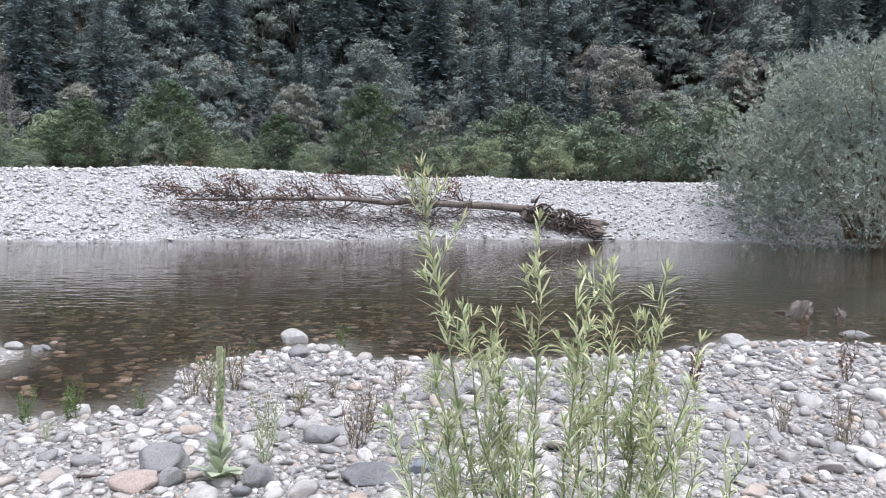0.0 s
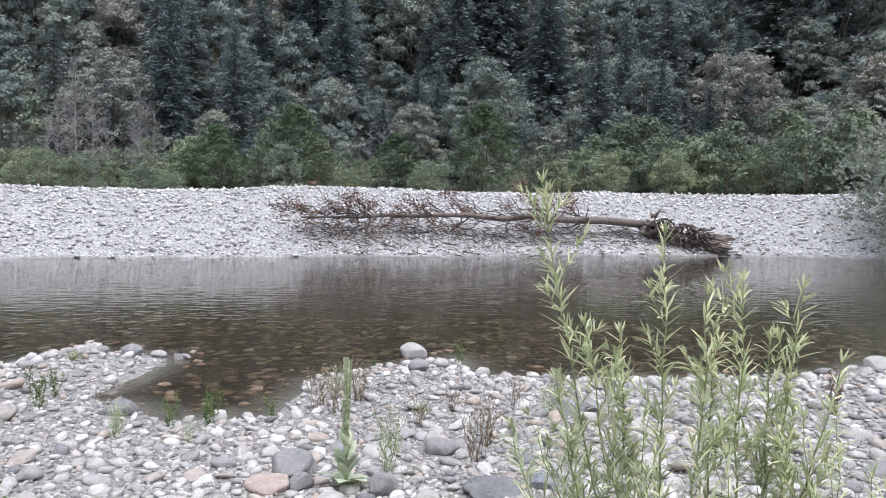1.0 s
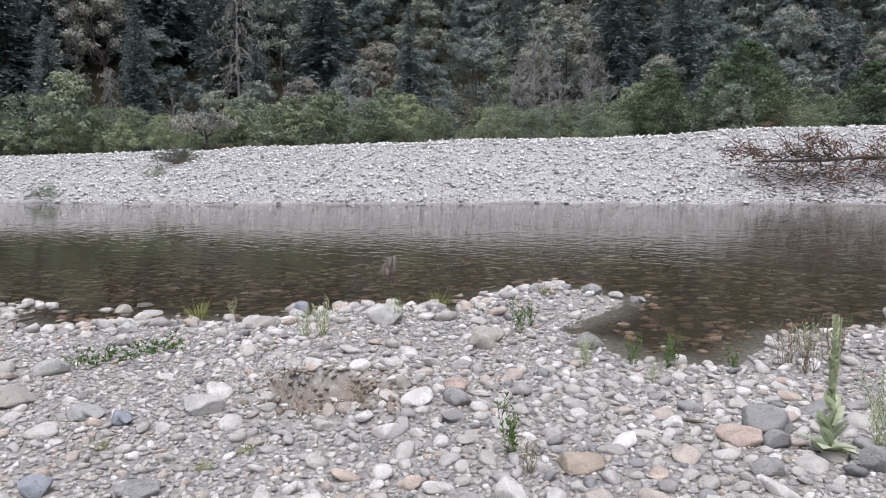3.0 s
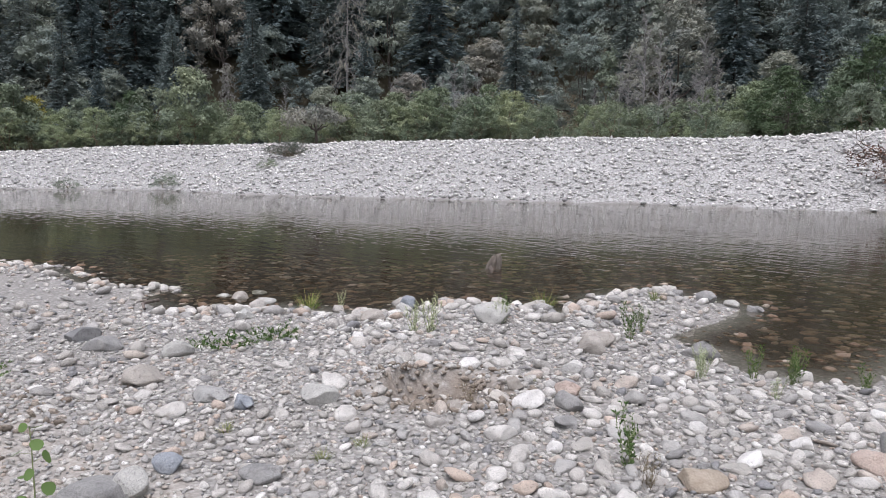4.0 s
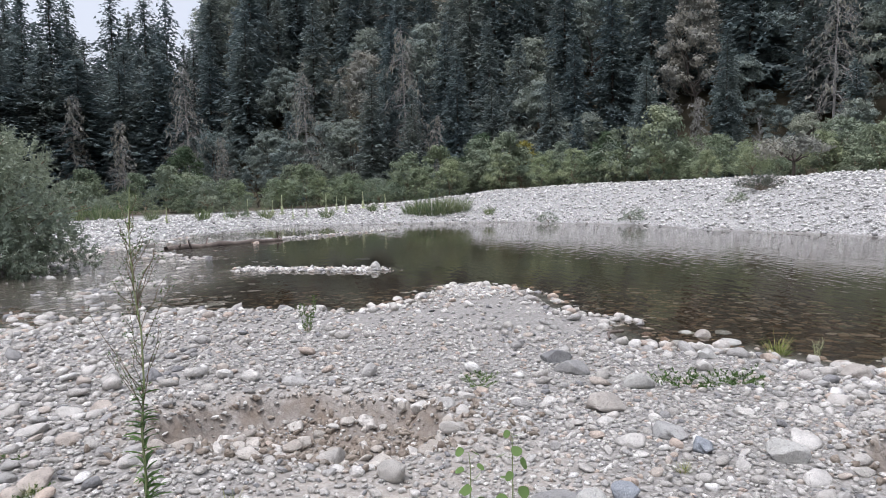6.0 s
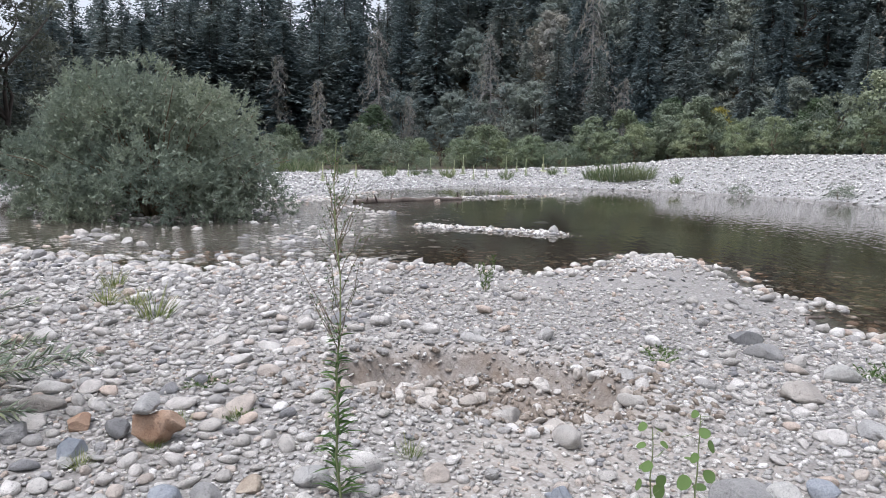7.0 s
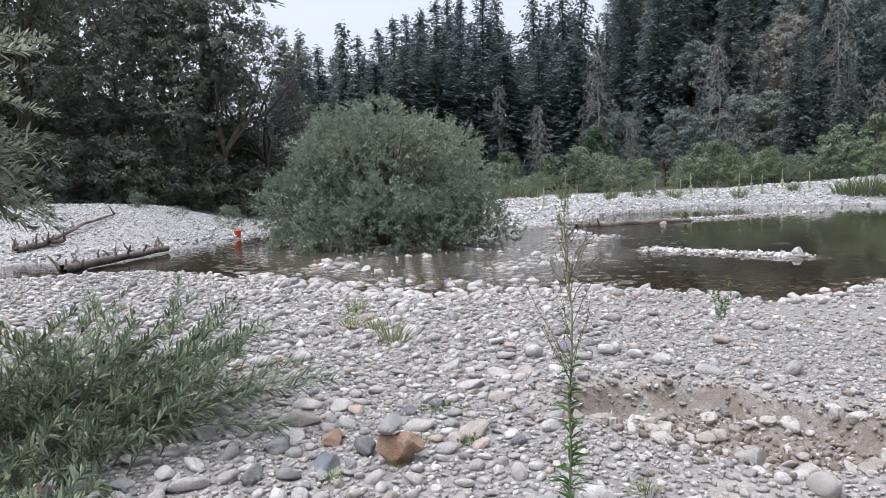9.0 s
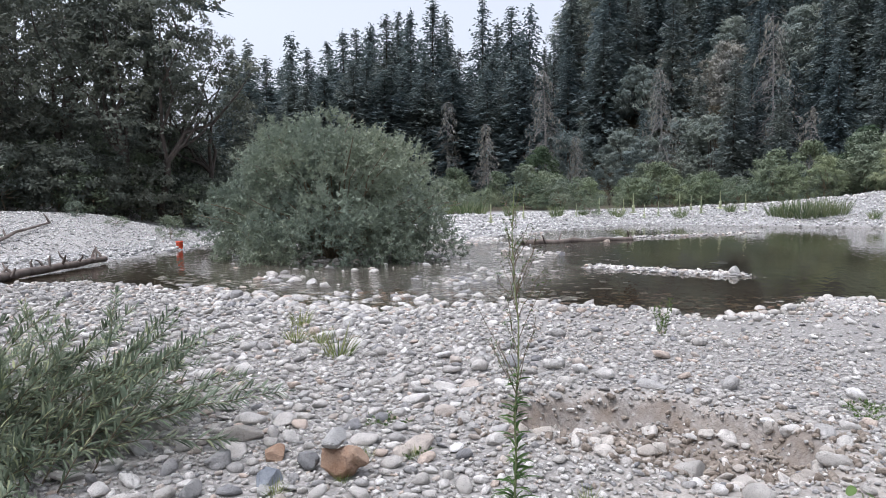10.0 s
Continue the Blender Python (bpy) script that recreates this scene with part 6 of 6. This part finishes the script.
def mullein_plant(x, y, h, seed):
    g = np.random.default_rng(seed)
    ob = thing("mullein", "pale felted mullein with big basal leaves and a tall spike", "plant")
    p = wiggle((0, 0, -0.02), (g.normal(0, 0.02), g.normal(0, 0.02), h), 7, 0.004, g)
    part("stalk", mesh_of("stalk", *[(v, [f]) for v, f in [tube(p, np.linspace(0.012, 0.006, 7), 6)]][0], M_STEM, True), ob)
    n = 7
    a = np.arange(n) * 2.4
    d = np.stack([np.cos(a), np.sin(a), np.full(n, 0.75) + g.uniform(-0.2, 0.5, n)], -1)
    for k in range(n):
        lv, lf = blades(np.array([[0, 0, 0.02]]), d[k:k + 1], np.array([h * 0.36 * g.uniform(0.7, 1.1)]), np.array([h * 0.15]), np.array([0.45]), g)
        part("basal_leaf", mesh_of("basal_leaf", lv, [lf], M_MULLEIN, True), ob)
    m = 150
    s = np.concatenate([g.uniform(0.08, 0.36, 16), g.uniform(0.36, 1.0, m - 16)])
    low = s < 0.36
    a = np.arange(m) * 2.4
    out = np.where(low, 0.6, g.uniform(0.25, 0.6, m))
    d = np.stack([np.cos(a) * out, np.sin(a) * out, np.full(m, 1.1)], -1)
    lv, lf = blades(np.stack([0 * s, 0 * s, s * h], -1), d, h * np.where(low, 0.27 - 0.3 * s, 0.115 - 0.06 * s), h * np.where(low, 0.095, 0.044), np.full(m, 0.25), g)
    part("spike_leaves", mesh_of("spike_leaves", lv, [lf], M_MULLEIN, True), ob)
    ob.location = (x, y, gz(x, y))
    return ob


mul = mullein_plant(-1.25, 4.55, 0.80, 830)
for az, d, s in [(92.5, 52, 1.5), (94.0, 53, 1.7), (95.5, 52, 1.3), (97.3, 54, 1.8), (98.0, 53, 1.4), (99.8, 53, 1.5), (91.2, 54, 1.6), (101.5, 50, 1.2), (89.5, 52, 1.5), (93.2, 55, 1.3), (108.0, 44, 1.4), (105.5, 47, 1.2), (96.5, 51, 1.2)]:
    x, y = spot(az, d)
    tagged(again(mul, x, y, az * 31 % 360, s, 0.02), "tall mullein spike on the gravel flat upstream", group="mulleins upstream")


def poplar_seedling(x, y, h, seed):
    g = np.random.default_rng(seed)
    ob = thing("poplar_seedling", "young poplar seedling with round toothed green leaves", "seedling")
    p = wiggle((0, 0, -0.02), (g.normal(0, 0.03), g.normal(0, 0.03), h), 7, 0.006, g)
    part("stem", mesh_of("stem", *[(v, [f]) for v, f in [tube(p, np.linspace(0.005, 0.002, 7), 5)]][0], M_STEM, True), ob)
    a = np.linspace(0, 2 * math.pi, 10, endpoint=False)
    for k in range(11):
        s = 0.25 + 0.75 * k / 10
        at = p[min(6, int(s * 6))] + (p[min(6, int(s * 6) + 1)] - p[min(6, int(s * 6))]) * (s * 6 % 1)
        an = k * 2.4 + g.normal(0, 0.3)
        out = unit(np.array([math.cos(an), math.sin(an), 0.35]))
        c = at + out * 0.055
        r = 0.032 * g.uniform(0.75, 1.2) * (1.1 - 0.3 * s)
        nrm = unit(out * 0.7 + g.normal(0, 0.35, 3) + np.array([0.5, -0.1, 0.4]))
        u = unit(np.cross(nrm, [0.1, 0.2, 1.0]))
        w = np.cross(u, nrm)
        rr = r * (1 + 0.22 * np.cos(a - 4.71) ** 5)
        v = c + u * (np.cos(a) * rr)[:, None] + w * (np.sin(a) * rr)[:, None]
        part("leaf", mesh_of("leaf", v, [np.arange(10)[None]], M_POPLAR), ob)
        part("leaf_stalk", mesh_of("leaf_stalk", *[(q, [f]) for q, f in [tube(np.array([at, (at + c) / 2, c]), [0.0015, 0.001, 0.001], 3)]][0], M_STEM), ob)
    ob.location = (x, y, gz(x, y))
    return ob


poplar_seedling(-3.58, 0.44, 0.46, 840)
poplar_seedling(-3.58, 0.65, 0.52, 841)


def tall_weed(x, y, h):
    g = np.random.default_rng(850)
    ob = thing("horseweed", "tall slender weed with dark leaves below and dry seed heads above", "weed")
    p = wiggle((0, 0, -0.02), (-0.02, -0.03, h), 9, 0.008, g)
    part("stem", mesh_of("stem", *[(v, [f]) for v, f in [tube(p, np.linspace(0.007, 0.002, 9), 5)]][0], M_STEM, True), ob)
    m = 130
    s = g.uniform(0.02, 0.5, m)
    a = np.arange(m) * 2.4
    d = np.stack([np.cos(a), np.sin(a), np.full(m, 0.55)], -1)
    base = np.stack([np.interp(s, np.linspace(0, 1, 9), p[:, k]) for k in range(3)], -1)
    lv, lf = blades(base, d, 0.14 * (1.15 - 1.3 * s) * g.uniform(0.7, 1.2, m), np.full(m, 0.015), np.full(m, 0.35), g)
    part("foliage", mesh_of("foliage", lv, [lf], M_WEED, True), ob)
    out, buds = [], []
    for k in range(34):
        s = g.uniform(0.42, 0.92)
        q = np.array([float(np.interp(s, np.linspace(0, 1, 9), p[:, j])) for j in range(3)])
        an = k * 2.4
        e = q + np.array([math.cos(an) * 0.2, math.sin(an) * 0.2, 0.38]) * g.uniform(0.5, 1.3) * (1.25 - s)
        w = wiggle(q, e, 5, 0.006, g)
        out.append(tube(w, np.linspace(0.0022, 0.0012, 5), 3))
        buds.append(w[1:])
    bv, bf = join(out)
    tagged(part("seed_spray", mesh_of("seed_spray", bv, [bf], M_BROWNSTEM), ob), kind="stuff")
    e = np.concatenate(buds)
    c = e[g.integers(0, len(e), 700)] + g.normal(0, 0.010, (700, 3))
    lv, lf = leaves(c, g.normal(size=(700, 3)) + [0, 0, 0.8], g.normal(size=(700, 3)), np.full(700, 0.014), np.full(700, 0.005))
    tagged(part("seed_fluff", mesh_of("seed_fluff", lv, [lf], M_WEED), ob), kind="stuff")
    ob.location = (x, y, gz(x, y))
    return ob


tall_weed(-3.45, -0.97, 1.66)


def grass_tuft(name, seed, h, w, count, mat, label, droop=0.3):
    g = np.random.default_rng(seed)
    a = g.uniform(0, 6.283, count)
    base = np.stack([np.cos(a), np.sin(a), 0 * a], -1) * (w * 0.25 * g.uniform(0, 1, count) ** 0.5)[:, None]
    d = np.stack([np.cos(a) * 0.5, np.sin(a) * 0.5, np.full(count, 1.0)], -1) + g.normal(0, 0.2, (count, 3))
    lv, lf = blades(base, d, h * g.uniform(0.5, 1.1, count), np.full(count, max(0.004, h * 0.02)), np.full(count, droop) * g.uniform(0, 2, count), g)
    ob = thing(name, label, "grass")
    tagged(part("grass", mesh_of("grass", lv, [lf], mat, True), ob), kind="stuff")
    return ob


def weed(name, seed, h, w, stems, mat, label, leaf=0.03, per=34):
    g = np.random.default_rng(seed)
    ob = thing(name, label, "weed")
    out, P, A = [], [], []
    for k in range(stems):
        a, lean = g.uniform(0, 6.283), g.uniform(0.05, 0.5)
        e = np.array([math.cos(a) * w * lean, math.sin(a) * w * lean, h * g.uniform(0.55, 1.05)])
        p = wiggle((e[0] * 0.15, e[1] * 0.15, -0.02), e, 6, 0.012 * h / 0.3, g)
        out.append(tube(p, np.linspace(0.0032, 0.0013, 6), 3))
        s = g.uniform(0.15, 1.0, per)
        P.append(np.stack([np.interp(s, np.linspace(0, 1, 6), p[:, j]) for j in range(3)], -1))
        A.append(g.normal(0, 0.6, (per, 3)) + [0, 0, 0.7])
        for _ in range(3):
            i = int(g.integers(2, 6))
            q = wiggle(p[i], p[i] + np.array([g.normal(0, 0.25), g.normal(0, 0.25), 0.35]) * h * 0.4, 4, 0.004, g)
            out.append(tube(q, [0.002, 0.0015, 0.0012, 0.001], 3))
            P.append(q)
            A.append(g.normal(0, 0.6, (4, 3)) + [0, 0, 0.7])
    wv, wf = join(out)
    tagged(part("stemwork", mesh_of("stemwork", wv, [wf], M_BROWNSTEM if mat is M_DRY or mat is M_RED else M_STEM), ob), kind="stuff")
    P, A = np.concatenate(P), np.concatenate(A)
    L = leaf * g.uniform(0.6, 1.3, len(P))
    lv, lf = leaves(P + unit(A) * L[:, None] * 0.4, A, g.normal(size=(len(P), 3)), L, L * 0.3, 0.2)
    part("foliage", mesh_of("foliage", lv, [lf], mat), ob)
    return ob


TUFT = grass_tuft("grass_tuft", 900, 0.26, 0.3, 70, M_GRASS, "tuft of yellow-green grass among the cobbles")
WEED = weed("green_weed", 901, 0.34, 0.2, 7, M_WEED, "small upright green weed among the cobbles")
PALEWEED = weed("pale_weed", 902, 0.32, 0.3, 10, M_MULLEIN, "grey-green bushy weed on the gravel", 0.022, 26)
DRYWEED = weed("dry_weed", 903, 0.42, 0.35, 14, M_DRY, "dry brown weed stalks among the cobbles", 0.022, 20)
REDWEED = weed("red_weed", 904, 0.55, 0.22, 7, M_RED, "rusty brown dock stalk on the bank", 0.03, 40)
CREEP = weed("creeping_weed", 905, 0.12, 0.9, 14, M_WEED, "low creeping green plant on the stones", 0.045, 14)
for k, (x, y, s) in enumerate([(-2.20, 6.84, 1.00), (-1.88, 7.07, 1.10), (-1.97, 6.68, 0.90), (-0.52, 5.21, 0.90), (-0.48, 5.59, 0.90), (-1.09, 6.15, 0.70), (-0.32, 6.64, 0.70), (-0.88, 6.59, 0.60), (2.83, 5.28, 0.90), (2.56, 5.62, 0.70), (-4.18, 3.60, 0.50), (-2.30, 3.13, 0.50)]):
    put(DRYWEED, x, y, 40, s, 0.01) if k == 0 else again(DRYWEED, x, y, k * 77 % 360, s, 0.01)
for k, (x, y, s) in enumerate([(3.91, 7.21, 1.00), (2.36, 6.88, 0.90), (5.12, 10.55, 0.70), (1.95, 9.80, 1.00)]):
    put(REDWEED, x, y, 40, s, 0.01) if k == 0 else again(REDWEED, x, y, k * 77 % 360, s, 0.01)
for k, (x, y, s) in enumerate([(-2.54, 3.29, 1.00), (-4.69, 6.28, 1.10), (-4.90, 6.77, 0.90), (-3.01, 6.33, 0.90), (-2.19, 8.92, 0.60), (-6.01, 5.81, 0.90), (-1.20, 9.37, 1.00), (-2.99, 6.18, 1.00), (-3.28, 6.08, 0.90), (-9.35, -0.87, 1.30), (-2.51, 6.46, 0.70)]):
    put(WEED, x, y, 40, s, 0.01) if k == 0 else again(WEED, x, y, k * 77 % 360, s, 0.01)
for k, (x, y, s) in enumerate([(-5.85, 4.58, 1.20), (-5.71, 5.44, 0.90), (-3.67, 5.94, 0.80), (-2.15, 7.22, 1.20), (-2.82, 5.53, 0.60), (-8.30, 5.07, 0.80), (-1.13, 5.35, 1.20), (-1.06, 4.90, 1.00), (-0.05, 6.49, 1.00), (-3.49, 5.59, 0.90), (-5.93, 4.43, 1.00)]):
    put(PALEWEED, x, y, 40, s, 0.01) if k == 0 else again(PALEWEED, x, y, k * 77 % 360, s, 0.01)
for k, (x, y, s) in enumerate([(-6.54, 2.76, 1.00), (-6.59, 3.17, 0.80), (-6.61, 3.26, 0.80), (-6.55, 0.85, 0.50), (-6.84, 0.94, 0.50), (-4.34, -1.88, 0.40), (-4.85, -2.32, 0.50)]):
    put(CREEP, x, y, 40, s, 0.01) if k == 0 else again(CREEP, x, y, k * 77 % 360, s, 0.01)
for k, (x, y, s) in enumerate([(-6.77, -3.84, 1.70), (-8.73, -5.54, 1.40), (-7.43, -4.79, 1.20), (-7.40, -4.43, 1.10), (-6.71, 7.19, 1.40), (-8.65, 4.78, 1.30), (-5.66, 8.15, 0.80), (-4.14, -2.14, 0.50), (-4.30, -1.87, 0.40), (-3.79, -2.10, 0.40), (-1.14, 6.54, 0.60), (-3.87, 3.94, 0.30), (-3.64, 2.04, 0.40), (-3.67, 2.32, 0.40), (-3.99, -0.75, 0.60), (-4.34, 1.79, 0.40), (-3.48, -2.34, 0.50), (-6.66, 7.22, 0.80), (-8.49, 4.75, 1.00)]):
    put(TUFT, x, y, 40, s, 0.01) if k == 0 else again(TUFT, x, y, k * 77 % 360, s, 0.01)

heap = willow_bush("brush_heap", 906, 0.95, 2.6, 90, 5200, 0.10, M_DARKLEAF, "low heap of grey dead brush on the gravel bar", 0.2)
put(heap, *spot(61.8, 42.0), 0, 1.1)
REED = grass_tuft("reed_clump", 910, 1.55, 2.0, 150, M_REED, "clump of tall green reeds at the pool edge", 0.1)
put(REED, *spot(86.0, 48.5), 0, 1.1)
for az, d, s in [(85.2, 48.5, 1.0), (84.4, 48.8, 1.0), (86.9, 49, 0.9), (87.6, 49.5, 0.7), (83.6, 49, 0.8), (81.5, 48, 0.5), (94, 51, 0.6), (98.5, 51.5, 0.7), (103, 50, 0.8), (106.5, 52, 0.7), (110, 54, 1.0), (108.8, 55, 0.9), (111.4, 55, 1.0), (90.5, 52, 0.6), (101, 52, 0.5)]:
    again(REED, *spot(az, d), az * 33 % 360, s)
